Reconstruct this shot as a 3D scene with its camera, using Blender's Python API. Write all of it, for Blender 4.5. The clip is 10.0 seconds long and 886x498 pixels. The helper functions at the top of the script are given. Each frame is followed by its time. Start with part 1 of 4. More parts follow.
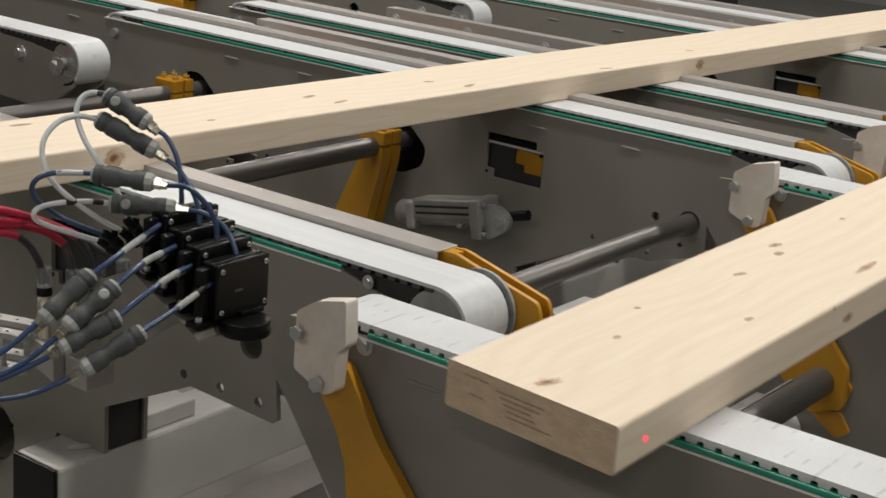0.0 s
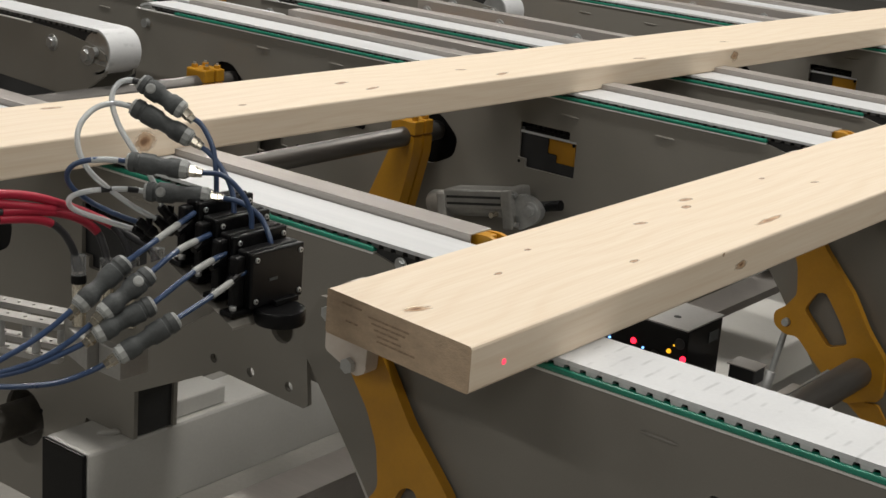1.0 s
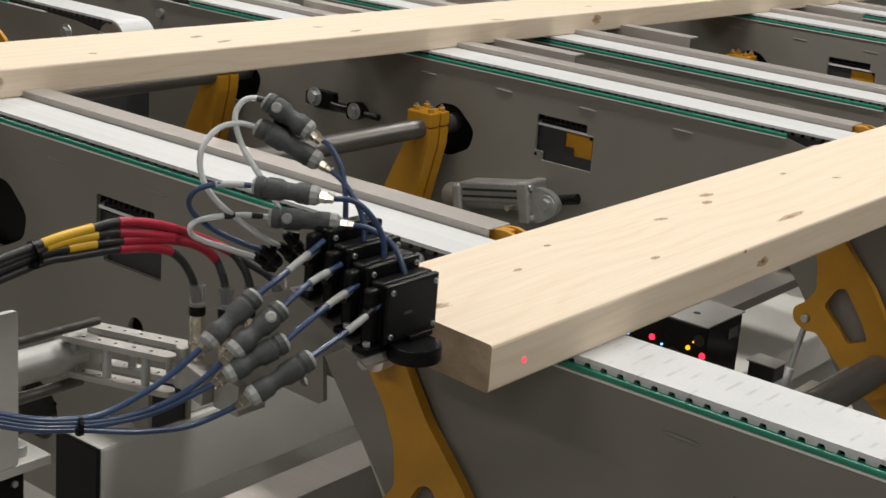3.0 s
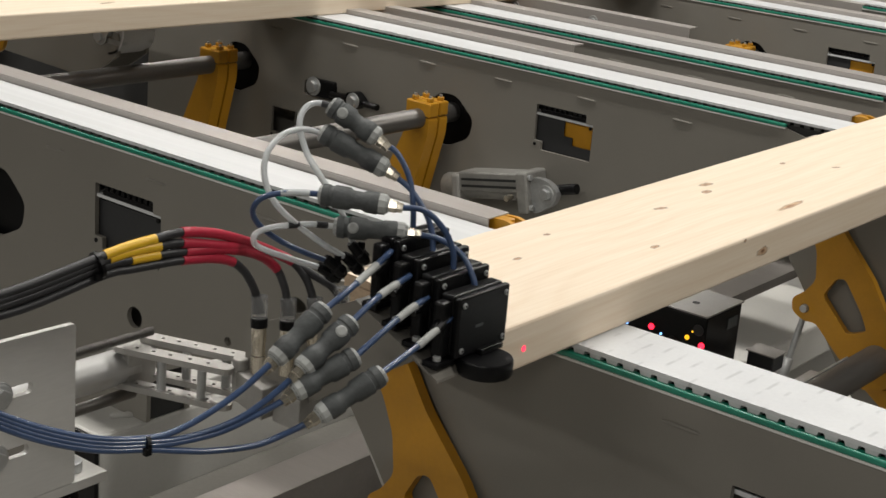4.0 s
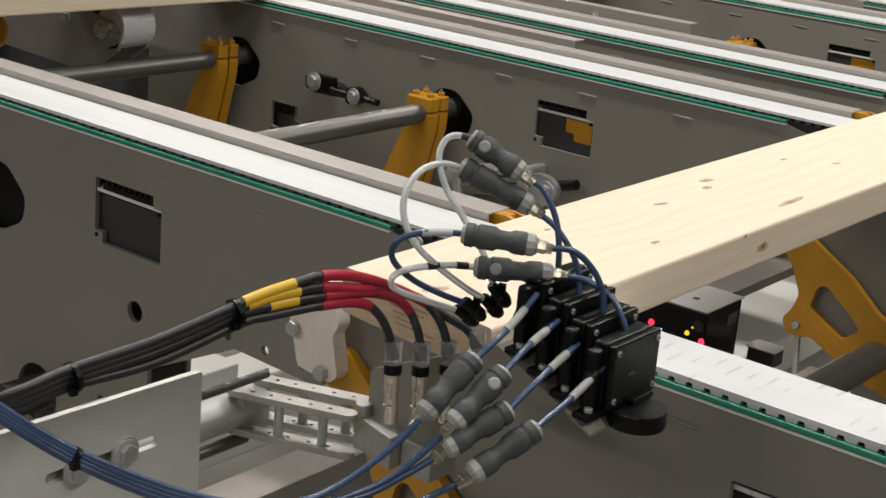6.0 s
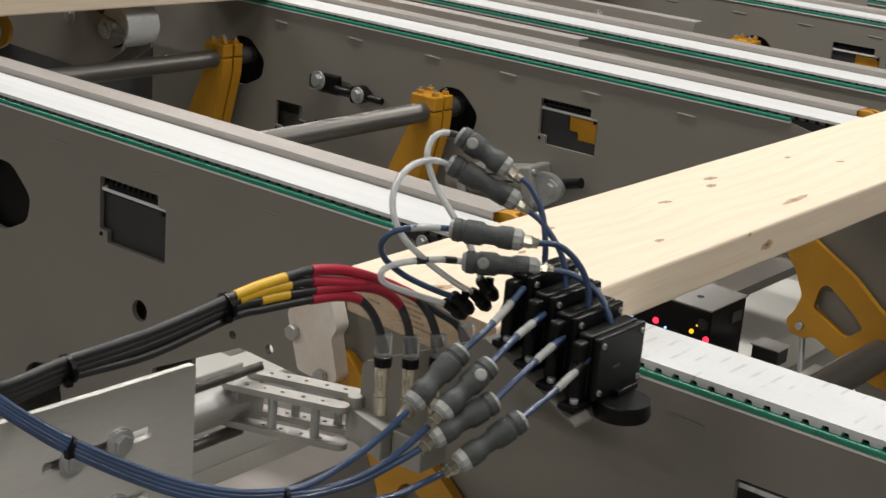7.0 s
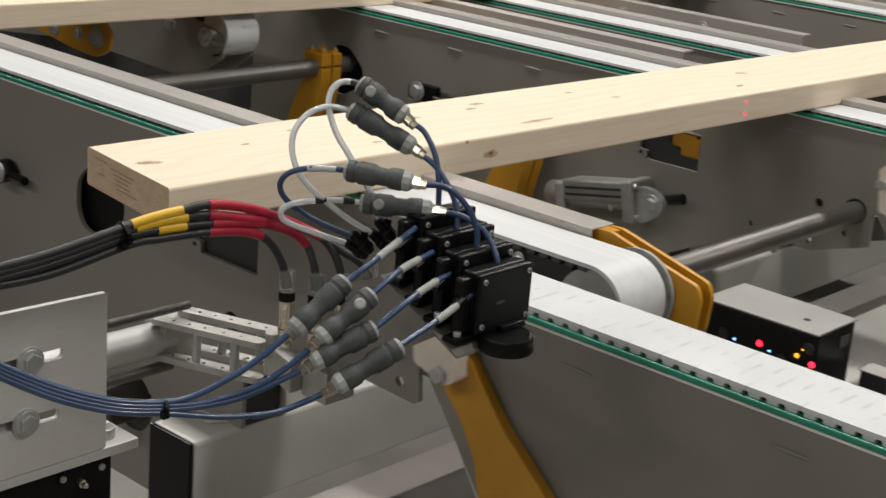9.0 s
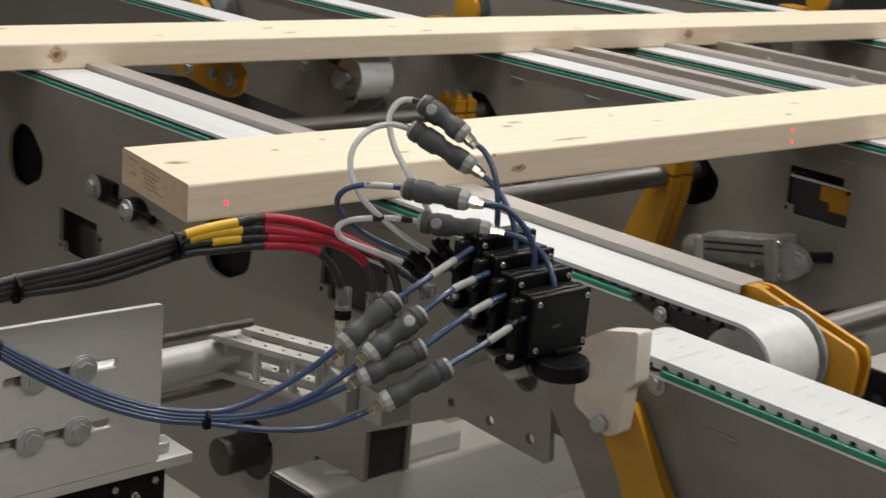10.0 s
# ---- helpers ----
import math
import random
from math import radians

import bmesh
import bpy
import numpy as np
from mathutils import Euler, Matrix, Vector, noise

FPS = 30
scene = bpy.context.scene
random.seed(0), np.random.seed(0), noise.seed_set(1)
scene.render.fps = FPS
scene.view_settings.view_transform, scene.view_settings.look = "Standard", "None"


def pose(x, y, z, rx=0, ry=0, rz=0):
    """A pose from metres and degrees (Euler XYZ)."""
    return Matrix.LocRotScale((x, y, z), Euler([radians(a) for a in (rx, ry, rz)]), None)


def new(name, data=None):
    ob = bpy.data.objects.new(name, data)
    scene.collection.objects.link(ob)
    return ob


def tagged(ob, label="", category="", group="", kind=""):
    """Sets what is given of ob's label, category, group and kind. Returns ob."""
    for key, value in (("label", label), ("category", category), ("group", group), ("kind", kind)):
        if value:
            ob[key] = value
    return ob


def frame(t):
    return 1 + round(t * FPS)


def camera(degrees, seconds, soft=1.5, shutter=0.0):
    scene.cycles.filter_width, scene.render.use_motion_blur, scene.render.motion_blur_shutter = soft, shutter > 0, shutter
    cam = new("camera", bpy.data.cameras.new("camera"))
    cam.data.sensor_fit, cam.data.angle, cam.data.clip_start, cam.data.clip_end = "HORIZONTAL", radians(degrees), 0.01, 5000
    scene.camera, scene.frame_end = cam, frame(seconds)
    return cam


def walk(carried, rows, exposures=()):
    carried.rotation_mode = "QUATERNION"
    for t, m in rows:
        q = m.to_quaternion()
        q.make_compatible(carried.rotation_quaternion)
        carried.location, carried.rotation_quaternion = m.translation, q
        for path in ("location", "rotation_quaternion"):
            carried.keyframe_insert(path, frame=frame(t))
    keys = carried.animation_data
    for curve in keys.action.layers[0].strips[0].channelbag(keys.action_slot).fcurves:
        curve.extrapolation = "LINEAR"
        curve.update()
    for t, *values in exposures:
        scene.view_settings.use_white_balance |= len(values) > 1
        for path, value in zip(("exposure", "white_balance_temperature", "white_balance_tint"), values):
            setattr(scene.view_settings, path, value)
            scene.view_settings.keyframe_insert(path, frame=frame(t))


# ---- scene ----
ROWS = [
    (0, 54.17, -16.64, 4.68, -1.116, -0.800, 0.582),
    (0.5, 53.40, -16.66, 4.50, -1.112, -0.791, 0.561),
    (1, 53.04, -16.62, 4.64, -1.106, -0.788, 0.550),
    (1.5, 53.02, -16.67, 4.80, -1.105, -0.785, 0.550),
    (2, 52.88, -16.76, 4.99, -1.104, -0.785, 0.549),
    (2.5, 52.64, -16.91, 4.79, -1.096, -0.773, 0.550),
    (4, 52.71, -17.35, 4.90, -1.094, -0.767, 0.546),
    (4.5, 52.76, -17.45, 4.91, -1.094, -0.769, 0.544),
    (5, 52.82, -17.49, 5.02, -1.096, -0.768, 0.546),
    (5.5, 52.78, -17.49, 5.08, -1.095, -0.767, 0.545),
    (7, 52.56, -17.56, 4.91, -1.096, -0.768, 0.545),
    (7.5, 52.54, -17.64, 4.84, -1.096, -0.769, 0.547),
    (8, 52.37, -17.79, 4.88, -1.093, -0.773, 0.554),
    (8.5, 51.31, -18.20, 5.10, -1.075, -0.754, 0.556),
    (9, 48.65, -17.48, 4.72, -1.055, -0.738, 0.537),
    (9.5, 46.35, -17.17, 4.95, -1.020, -0.688, 0.525),
    (10, 43.52, -15.90, 4.90, -1.000, -0.672, 0.506),
]


def aim(yaw, tilt, roll, x, y, z):
    """Camera pose from heading, tilt and roll in degrees."""
    a, b, c = radians(yaw), radians(tilt), radians(roll)
    fwd = Vector((math.sin(a) * math.cos(b), math.cos(a) * math.cos(b), math.sin(b)))
    right = Vector((math.cos(a), -math.sin(a), 0))
    up = right.cross(fwd)
    r, u = right * math.cos(c) + up * math.sin(c), up * math.cos(c) - right * math.sin(c)
    m = Matrix((r, u, -fwd)).transposed().to_4x4()
    m.translation = (x, y, z)
    return m


cam = camera(32.554, 10.0, shutter=0.5)
walk(cam, [(t, aim(*r)) for t, *r in ROWS], exposures=((0, -0.06), (1.0, -0.02), (2.5, 0.05), (4.0, 0.12), (4.5, 0.21), (7.5, 0.21), (8.5, 0.17), (10.0, 0.16)))

# ---- light ----
FLOOR_Z, CEIL_Z = -0.9, 4.2
world = bpy.data.worlds.new("hall_air")
scene.world = world
world.use_nodes = True
world.node_tree.nodes["Background"].inputs[0].default_value = (0.9, 0.95, 1.0, 1)
world.node_tree.nodes["Background"].inputs[1].default_value = 0.02

LAMPS = [(x, y) for x in (-5.6, 0.9, 5.2) for y in (-3.6, 1.2, 5.6)]
for lx, ly in LAMPS:
    lamp = bpy.data.lights.new("hall_lamp", "AREA")
    lamp.shape, lamp.size, lamp.size_y = "RECTANGLE", 0.32, 2.6
    lamp.energy, lamp.color = 112, (1.0, 0.965, 0.905)
    ob = new("hall_lamp", lamp)
    ob.location = (lx, ly, CEIL_Z - 0.16)


# ---- materials ----
def material(name, base, rough=0.5, metal=0.0, vary=0.12, scale=14.0, bump=0.15, fine=180.0, stretch=(1, 1, 1), stain=None, coat=0.0, spec=0.5):
    """Principled surface with broad tone changes, fine grain and relief."""
    m = bpy.data.materials.new(name)
    m.use_nodes = True
    nt = m.node_tree
    n, link = nt.nodes, nt.links.new
    bsdf = n["Principled BSDF"]
    co = n.new("ShaderNodeTexCoord")
    mp = n.new("ShaderNodeMapping")
    mp.inputs["Scale"].default_value = stretch
    link(co.outputs["Object"], mp.inputs["Vector"])
    a = n.new("ShaderNodeTexNoise")
    a.inputs["Scale"].default_value, a.inputs["Detail"].default_value = scale, 6
    b = n.new("ShaderNodeTexNoise")
    b.inputs["Scale"].default_value, b.inputs["Detail"].default_value = fine, 3
    link(mp.outputs[0], a.inputs["Vector"]), link(mp.outputs[0], b.inputs["Vector"])
    mix = n.new("ShaderNodeMath")
    mix.operation = "MULTIPLY_ADD"
    link(b.outputs[0], mix.inputs[0])
    mix.inputs[1].default_value = 0.35
    link(a.outputs[0], mix.inputs[2])
    ramp = n.new("ShaderNodeValToRGB")
    ramp.color_ramp.elements[0].position, ramp.color_ramp.elements[1].position = 0.42, 0.95
    lo = stain or tuple(c * (1 - vary) for c in base)
    ramp.color_ramp.elements[0].color = (*lo, 1)
    ramp.color_ramp.elements[1].color = (*(min(1, c * (1 + vary)) for c in base), 1)
    link(mix.outputs[0], ramp.inputs[0])
    link(ramp.outputs[0], bsdf.inputs["Base Color"])
    rr = n.new("ShaderNodeMapRange")
    rr.inputs["To Min"].default_value, rr.inputs["To Max"].default_value = max(0.03, rough - 0.1), min(1, rough + 0.1)
    link(a.outputs[0], rr.inputs["Value"])
    link(rr.outputs[0], bsdf.inputs["Roughness"])
    bsdf.inputs["Metallic"].default_value = metal
    bsdf.inputs["Coat Weight"].default_value = coat
    bsdf.inputs["Specular IOR Level"].default_value = spec
    bp = n.new("ShaderNodeBump")
    bp.inputs["Strength"].default_value, bp.inputs["Distance"].default_value = bump, 0.0015
    link(b.outputs[0], bp.inputs["Height"])
    link(bp.outputs[0], bsdf.inputs["Normal"])
    return m


def glow(name, colour, strength):
    m = bpy.data.materials.new(name)
    m.use_nodes = True
    b = m.node_tree.nodes["Principled BSDF"]
    b.inputs["Base Color"].default_value = (*colour, 1)
    b.inputs["Emission Color"].default_value = (*colour, 1)
    b.inputs["Emission Strength"].default_value = strength
    return m


def clear(name, tint, rough=0.1, trans=0.9):
    m = material(name, tint, rough, bump=0.02)
    m.node_tree.nodes["Principled BSDF"].inputs["Transmission Weight"].default_value = trans
    m.node_tree.nodes["Principled BSDF"].inputs["IOR"].default_value = 1.4
    return m


def wood_material():
    """Planed spruce: growth-ring grain along the length, knots and pale streaks."""
    m = bpy.data.materials.new("planed_spruce")
    m.use_nodes = True
    nt = m.node_tree
    n, link = nt.nodes, nt.links.new
    bsdf = n["Principled BSDF"]
    co = n.new("ShaderNodeTexCoord")
    warp = n.new("ShaderNodeTexNoise")
    warp.inputs["Scale"].default_value, warp.inputs["Detail"].default_value = 1.6, 2
    link(co.outputs["Object"], warp.inputs["Vector"])
    add = n.new("ShaderNodeVectorMath")
    add.operation = "MULTIPLY_ADD"
    link(warp.outputs["Color"], add.inputs[0])
    add.inputs[1].default_value = (0.0, 0.16, 0.16)
    link(co.outputs["Object"], add.inputs[2])
    mp = n.new("ShaderNodeMapping")
    mp.inputs["Scale"].default_value = (0.045, 1, 1)
    mp.inputs["Location"].default_value = (0, 0.06, 0.16)
    link(add.outputs[0], mp.inputs["Vector"])
    wave = n.new("ShaderNodeTexWave")
    wave.wave_type, wave.rings_direction = "RINGS", "X"
    wave.inputs["Scale"].default_value, wave.inputs["Distortion"].default_value = 15, 4.5
    wave.inputs["Detail"].default_value = 3
    link(mp.outputs[0], wave.inputs["Vector"])
    fib = n.new("ShaderNodeTexNoise")
    fib.inputs["Scale"].default_value, fib.inputs["Detail"].default_value = 260, 4
    mp2 = n.new("ShaderNodeMapping")
    mp2.inputs["Scale"].default_value = (0.03, 1, 1)
    link(co.outputs["Object"], mp2.inputs["Vector"]), link(mp2.outputs[0], fib.inputs["Vector"])
    ramp = n.new("ShaderNodeValToRGB")
    e = ramp.color_ramp.elements
    e[0].position, e[0].color = 0.0, (0.81, 0.70, 0.565, 1)
    e[1].position, e[1].color = 1.0, (0.785, 0.665, 0.525, 1)
    mid = e.new(0.72)
    mid.color = (0.80, 0.688, 0.55, 1)
    link(wave.outputs["Fac"], ramp.inputs[0])
    broad = n.new("ShaderNodeTexNoise")
    broad.inputs["Scale"].default_value, broad.inputs["Detail"].default_value = 5, 3
    link(mp2.outputs[0], broad.inputs["Vector"])
    mix = n.new("ShaderNodeMix")
    mix.data_type, mix.blend_type = "RGBA", "MULTIPLY"
    mix.inputs["Factor"].default_value = 1.0
    r2 = n.new("ShaderNodeValToRGB")
    r2.color_ramp.elements[0].position, r2.color_ramp.elements[0].color = 0.3, (0.93, 0.90, 0.86, 1)
    r2.color_ramp.elements[1].position, r2.color_ramp.elements[1].color = 0.7, (1, 1, 1, 1)
    link(fib.outputs[0], r2.inputs[0])
    link(ramp.outputs[0], mix.inputs["A"]), link(r2.outputs[0], mix.inputs["B"])
    link(mix.outputs["Result"], bsdf.inputs["Base Color"])
    bsdf.inputs["Roughness"].default_value = 0.55
    bsdf.inputs["Specular IOR Level"].default_value = 0.3
    bp = n.new("ShaderNodeBump")
    bp.inputs["Strength"].default_value, bp.inputs["Distance"].default_value = 0.15, 0.0006
    link(fib.outputs[0], bp.inputs["Height"])
    link(bp.outputs[0], bsdf.inputs["Normal"])
    return m


GREY = material("machine_grey_paint", (0.205, 0.193, 0.170), 0.42, vary=0.05, scale=5, bump=0.12, fine=420)
# lighter copy of the pale grey, with the light on low beams painted in
LIT_BEAM = material("pale_grey_paint_lit", (0.54, 0.53, 0.50), 0.45, vary=0.08, scale=6, bump=0.1)
GREY_LIGHT = material("pale_grey_paint", (0.46, 0.455, 0.43), 0.45, vary=0.08, scale=6, bump=0.1)
# near-white for plate edges that catch the overhead light
EDGE = material("lit_cut_edge", (0.74, 0.73, 0.70), 0.45, 0.1, vary=0.06)
BELT = material("white_belt", (0.63, 0.64, 0.65), 0.45, vary=0.05, scale=60, bump=0.1, stretch=(1, 0.02, 1), stain=(0.56, 0.57, 0.58))


def scuff(m):
    """Faint grey scuffs at the tooth pitch, in patches."""
    n, link = m.node_tree.nodes, m.node_tree.links.new
    bsdf = n["Principled BSDF"]
    old = bsdf.inputs["Base Color"].links[0].from_socket
    co = n.new("ShaderNodeTexCoord")
    wave = n.new("ShaderNodeTexWave")
    wave.bands_direction = "Y"
    wave.inputs["Scale"].default_value, wave.inputs["Distortion"].default_value = 15.708, 1.2
    wave.inputs["Detail Scale"].default_value = 0.6
    link(co.outputs["Object"], wave.inputs["Vector"])
    cut = n.new("ShaderNodeMapRange")
    cut.inputs["From Min"].default_value, cut.inputs["From Max"].default_value = 0.86, 1.0
    link(wave.outputs["Fac"], cut.inputs["Value"])
    patch = n.new("ShaderNodeTexNoise")
    patch.inputs["Scale"].default_value, patch.inputs["Detail"].default_value = 26, 2
    link(co.outputs["Object"], patch.inputs["Vector"])
    pr = n.new("ShaderNodeMapRange")
    pr.inputs["From Min"].default_value, pr.inputs["From Max"].default_value = 0.50, 0.62
    pr.inputs["To Max"].default_value = 0.5
    link(patch.outputs[0], pr.inputs["Value"])
    mul = n.new("ShaderNodeMath")
    mul.operation = "MULTIPLY"
    link(cut.outputs[0], mul.inputs[0]), link(pr.outputs[0], mul.inputs[1])
    mix = n.new("ShaderNodeMix")
    mix.data_type = "RGBA"
    link(mul.outputs[0], mix.inputs["Factor"]), link(old, mix.inputs["A"])
    mix.inputs["B"].default_value = (0.33, 0.34, 0.35, 1)
    link(mix.outputs["Result"], bsdf.inputs["Base Color"])


BELT_WORN = material("scuffed_white_belt", (0.63, 0.64, 0.65), 0.45, vary=0.04, scale=9, bump=0.1, stain=(0.55, 0.56, 0.575))
scuff(BELT_WORN)
TOOTH = material("grey_belt_tooth", (0.56, 0.57, 0.57), 0.5, vary=0.1, scale=60)
TOOTH_DARK = material("dark_belt_teeth", (0.06, 0.06, 0.058), 0.6, vary=0.2)
GREEN = material("green_slide_rail", (0.014, 0.22, 0.145), 0.35, vary=0.15, scale=20, coat=0.2)
BLACK = material("black_plastic", (0.0045, 0.0045, 0.005), 0.33, vary=0.2, scale=40, bump=0.12, fine=600, spec=0.2)
# near-black whose colour holds the shade of gaps, holes and slots
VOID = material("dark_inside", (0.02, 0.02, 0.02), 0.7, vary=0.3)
YELLOW = material("golden_yellow_paint", (0.51, 0.245, 0.013), 0.38, vary=0.10, scale=18, bump=0.1, coat=0.05)
STEEL = material("galvanised_steel", (0.52, 0.53, 0.53), 0.38, 0.75, vary=0.18, scale=30, bump=0.12)
SHAFT = material("drawn_steel_shaft", (0.19, 0.18, 0.17), 0.42, 0.75, vary=0.2, scale=12, stretch=(0.1, 1, 1), bump=0.08)
ALU = material("brushed_aluminium", (0.50, 0.50, 0.49), 0.5, 0.55, vary=0.08, scale=10, stretch=(0.15, 1, 1), bump=0.12, fine=320)
PLATE_ALU = material("brushed_plate", (0.60, 0.59, 0.565), 0.4, 0.25, vary=0.10, scale=9, stretch=(0.2, 1, 1), bump=0.12, fine=320)
GUARD = material("dark_guard_sheet", (0.026, 0.027, 0.029), 0.5, vary=0.12, scale=20)
LID = material("grey_zinc_sheet", (0.36, 0.35, 0.335), 0.42, 0.3, vary=0.10, scale=14)
CAST = material("cast_housing", (0.34, 0.335, 0.315), 0.42, 0.45, vary=0.2, scale=25)
DARK_STEEL = material("oiled_dark_steel", (0.055, 0.05, 0.043), 0.4, 0.5, vary=0.25, scale=20)
ALU_MATT = material("matt_aluminium", (0.40, 0.39, 0.37), 0.5, 0.55, vary=0.12, scale=25)
CHANNEL = material("sheet_cover", (0.43, 0.40, 0.375), 0.4, 0.35, vary=0.10, scale=10, stretch=(1, 0.1, 1))
BRASS = material("nickel_brass", (0.72, 0.66, 0.55), 0.22, 0.95, vary=0.1, scale=60)
WHITE_POM = material("white_plastic_stop", (0.76, 0.73, 0.69), 0.4, vary=0.05, scale=14, fine=90, stain=(0.66, 0.57, 0.49))
CONN = material("grey_rubbery_plastic", (0.062, 0.067, 0.068), 0.55, vary=0.35, scale=45, bump=0.35, fine=300)
CONN_RING = material("pale_grey_plastic", (0.34, 0.35, 0.34), 0.5, vary=0.25, scale=60)
BLUE = material("blue_hose", (0.034, 0.062, 0.135), 0.32, vary=0.25, scale=30, coat=0.2)
CLEARTUBE = clear("milky_tube", (0.86, 0.90, 0.93), 0.15, 0.45)
SLEEVE = clear("clear_sleeve", (0.85, 0.86, 0.86), 0.08, 0.85)
CABLE = material("black_cable", (0.022, 0.022, 0.024), 0.45, vary=0.2, scale=50)
RED = material("red_shrink_sleeve", (0.42, 0.018, 0.045), 0.4, vary=0.12, scale=30)
YSLEEVE = material("yellow_shrink_sleeve", (0.72, 0.43, 0.02), 0.4, vary=0.1, scale=30)
CONCRETE = material("pale_concrete", (0.22, 0.21, 0.19), 0.6, vary=0.15, scale=3, bump=0.25, fine=90)
PLASTER = material("hall_wall", (0.22, 0.22, 0.21), 0.8, vary=0.06, scale=2)
ROOF = material("hall_roof_sheet", (0.16, 0.16, 0.16), 0.6, vary=0.06, scale=2)
WOOD = wood_material()
ENDGRAIN = material("rough_end_grain", (0.52, 0.39, 0.27), 0.8, vary=0.16, scale=55, bump=0.8, fine=260, stretch=(1, 1, 2.2))


def knot_material():
    """Brown heart that fades into the surrounding timber, uneven outline."""
    m = material("brown_knot", (0.37, 0.225, 0.13), 0.5, bump=0.2)
    n, link = m.node_tree.nodes, m.node_tree.links.new
    co = n.new("ShaderNodeTexCoord")
    noise = n.new("ShaderNodeTexNoise")
    noise.inputs["Scale"].default_value, noise.inputs["Detail"].default_value = 2.2, 4
    info = n.new("ShaderNodeObjectInfo")
    shift = n.new("ShaderNodeVectorMath")
    shift.operation = "MULTIPLY_ADD"
    link(info.outputs["Random"], shift.inputs[0])
    shift.inputs[1].default_value = (37, 19, 11)
    link(co.outputs["Object"], shift.inputs[2]), link(shift.outputs[0], noise.inputs["Vector"])
    length = n.new("ShaderNodeVectorMath")
    length.operation = "LENGTH"
    link(co.outputs["Object"], length.inputs[0])
    uneven = n.new("ShaderNodeMath")
    uneven.operation = "MULTIPLY_ADD"
    link(noise.outputs[0], uneven.inputs[0])
    uneven.inputs[1].default_value = 0.7
    link(length.outputs["Value"], uneven.inputs[2])
    ramp = n.new("ShaderNodeValToRGB")
    e = ramp.color_ramp.elements
    e[0].position, e[0].color = 0.40, (0.17, 0.085, 0.04, 1)
    e[1].position, e[1].color = 1.0, (0.66, 0.50, 0.35, 1)
    for pos, col in ((0.56, (0.33, 0.19, 0.10, 1)), (0.68, (0.55, 0.38, 0.24, 1))):
        e.new(pos).color = col
    link(uneven.outputs[0], ramp.inputs[0]), link(ramp.outputs[0], n["Principled BSDF"].inputs["Base Color"])
    rim = n.new("ShaderNodeMapRange")
    rim.inputs["From Min"].default_value, rim.inputs["From Max"].default_value = 0.62, 1.05
    rim.inputs["To Min"].default_value, rim.inputs["To Max"].default_value = 1.0, 0.0
    link(uneven.outputs[0], rim.inputs["Value"]), link(rim.outputs[0], n["Principled BSDF"].inputs["Alpha"])
    return m


KNOT = knot_material()
INK = material("stamp_ink", (0.33, 0.235, 0.155), 0.7, vary=0.4, scale=160)
LED_RED, LED_BLUE, LED_YELLOW = glow("red_led", (1, 0.015, 0.04), 3.5), glow("blue_led", (0.2, 0.45, 1), 2.5), glow("yellow_led", (1, 0.5, 0.02), 1.2)
LASER = glow("red_laser_light", (1, 0.05, 0.10), 1.5)


# ---- building helpers ----
def mesh_of(name, bm, material_, smooth=False):
    me = bpy.data.meshes.new(name)
    bmesh.ops.recalc_face_normals(bm, faces=bm.faces)
    bm.to_mesh(me)
    bm.free()
    for m in material_ if isinstance(material_, (list, tuple)) else [material_]:
        me.materials.append(m)
    if smooth:
        me.shade_smooth()
        me.set_sharp_from_angle(angle=radians(40))
    return me


def part(name, bm, material_, parent, label="", at=None, smooth=False):
    ob = new(name, mesh_of(name, bm, material_, smooth))
    if parent is not None:
        ob.parent = parent
    if at is not None:
        ob.matrix_basis = at
    if label:
        tagged(ob, label)
    return ob


def thing(name, label, category, group="", kind="", at=None):
    ob = new(name)
    ob.empty_display_size = 0.05
    if at is not None:
        ob.matrix_basis = at
    return tagged(ob, label, category, group, kind)


def joined(*bms):
    out = bmesh.new()
    for b in bms:
        me = bpy.data.meshes.new("joint")
        b.to_mesh(me)
        b.free()
        out.from_mesh(me)
        bpy.data.meshes.remove(me)
    return out


def box(x0, x1, y0, y1, z0, z1, bev=0.0, seg=2):
    bm = bmesh.new()
    bmesh.ops.create_cube(bm, size=1, matrix=Matrix.Translation(((x0 + x1) / 2, (y0 + y1) / 2, (z0 + z1) / 2)) @ Matrix.Diagonal((x1 - x0, y1 - y0, z1 - z0, 1)))
    if bev:
        bmesh.ops.bevel(bm, geom=bm.edges[:], offset=bev, segments=seg, affect="EDGES", profile=0.5)
    return bm


def rod(a, b, r, r2=None, seg=20, bev=0.0):
    """Cylinder or cone from a to b."""
    a, b = Vector(a), Vector(b)
    bm = bmesh.new()
    turn = (b - a).to_track_quat("Z", "Y").to_matrix().to_4x4()
    bmesh.ops.create_cone(bm, cap_ends=True, segments=seg, radius1=r, radius2=r if r2 is None else r2, depth=(b - a).length, matrix=Matrix.Translation((a + b) / 2) @ turn)
    if bev:
        rims = [e for e in bm.edges if any(len(f.verts) > 4 for f in e.link_faces)]
        bmesh.ops.bevel(bm, geom=rims, offset=bev, segments=2, affect="EDGES", profile=0.5)
    return bm


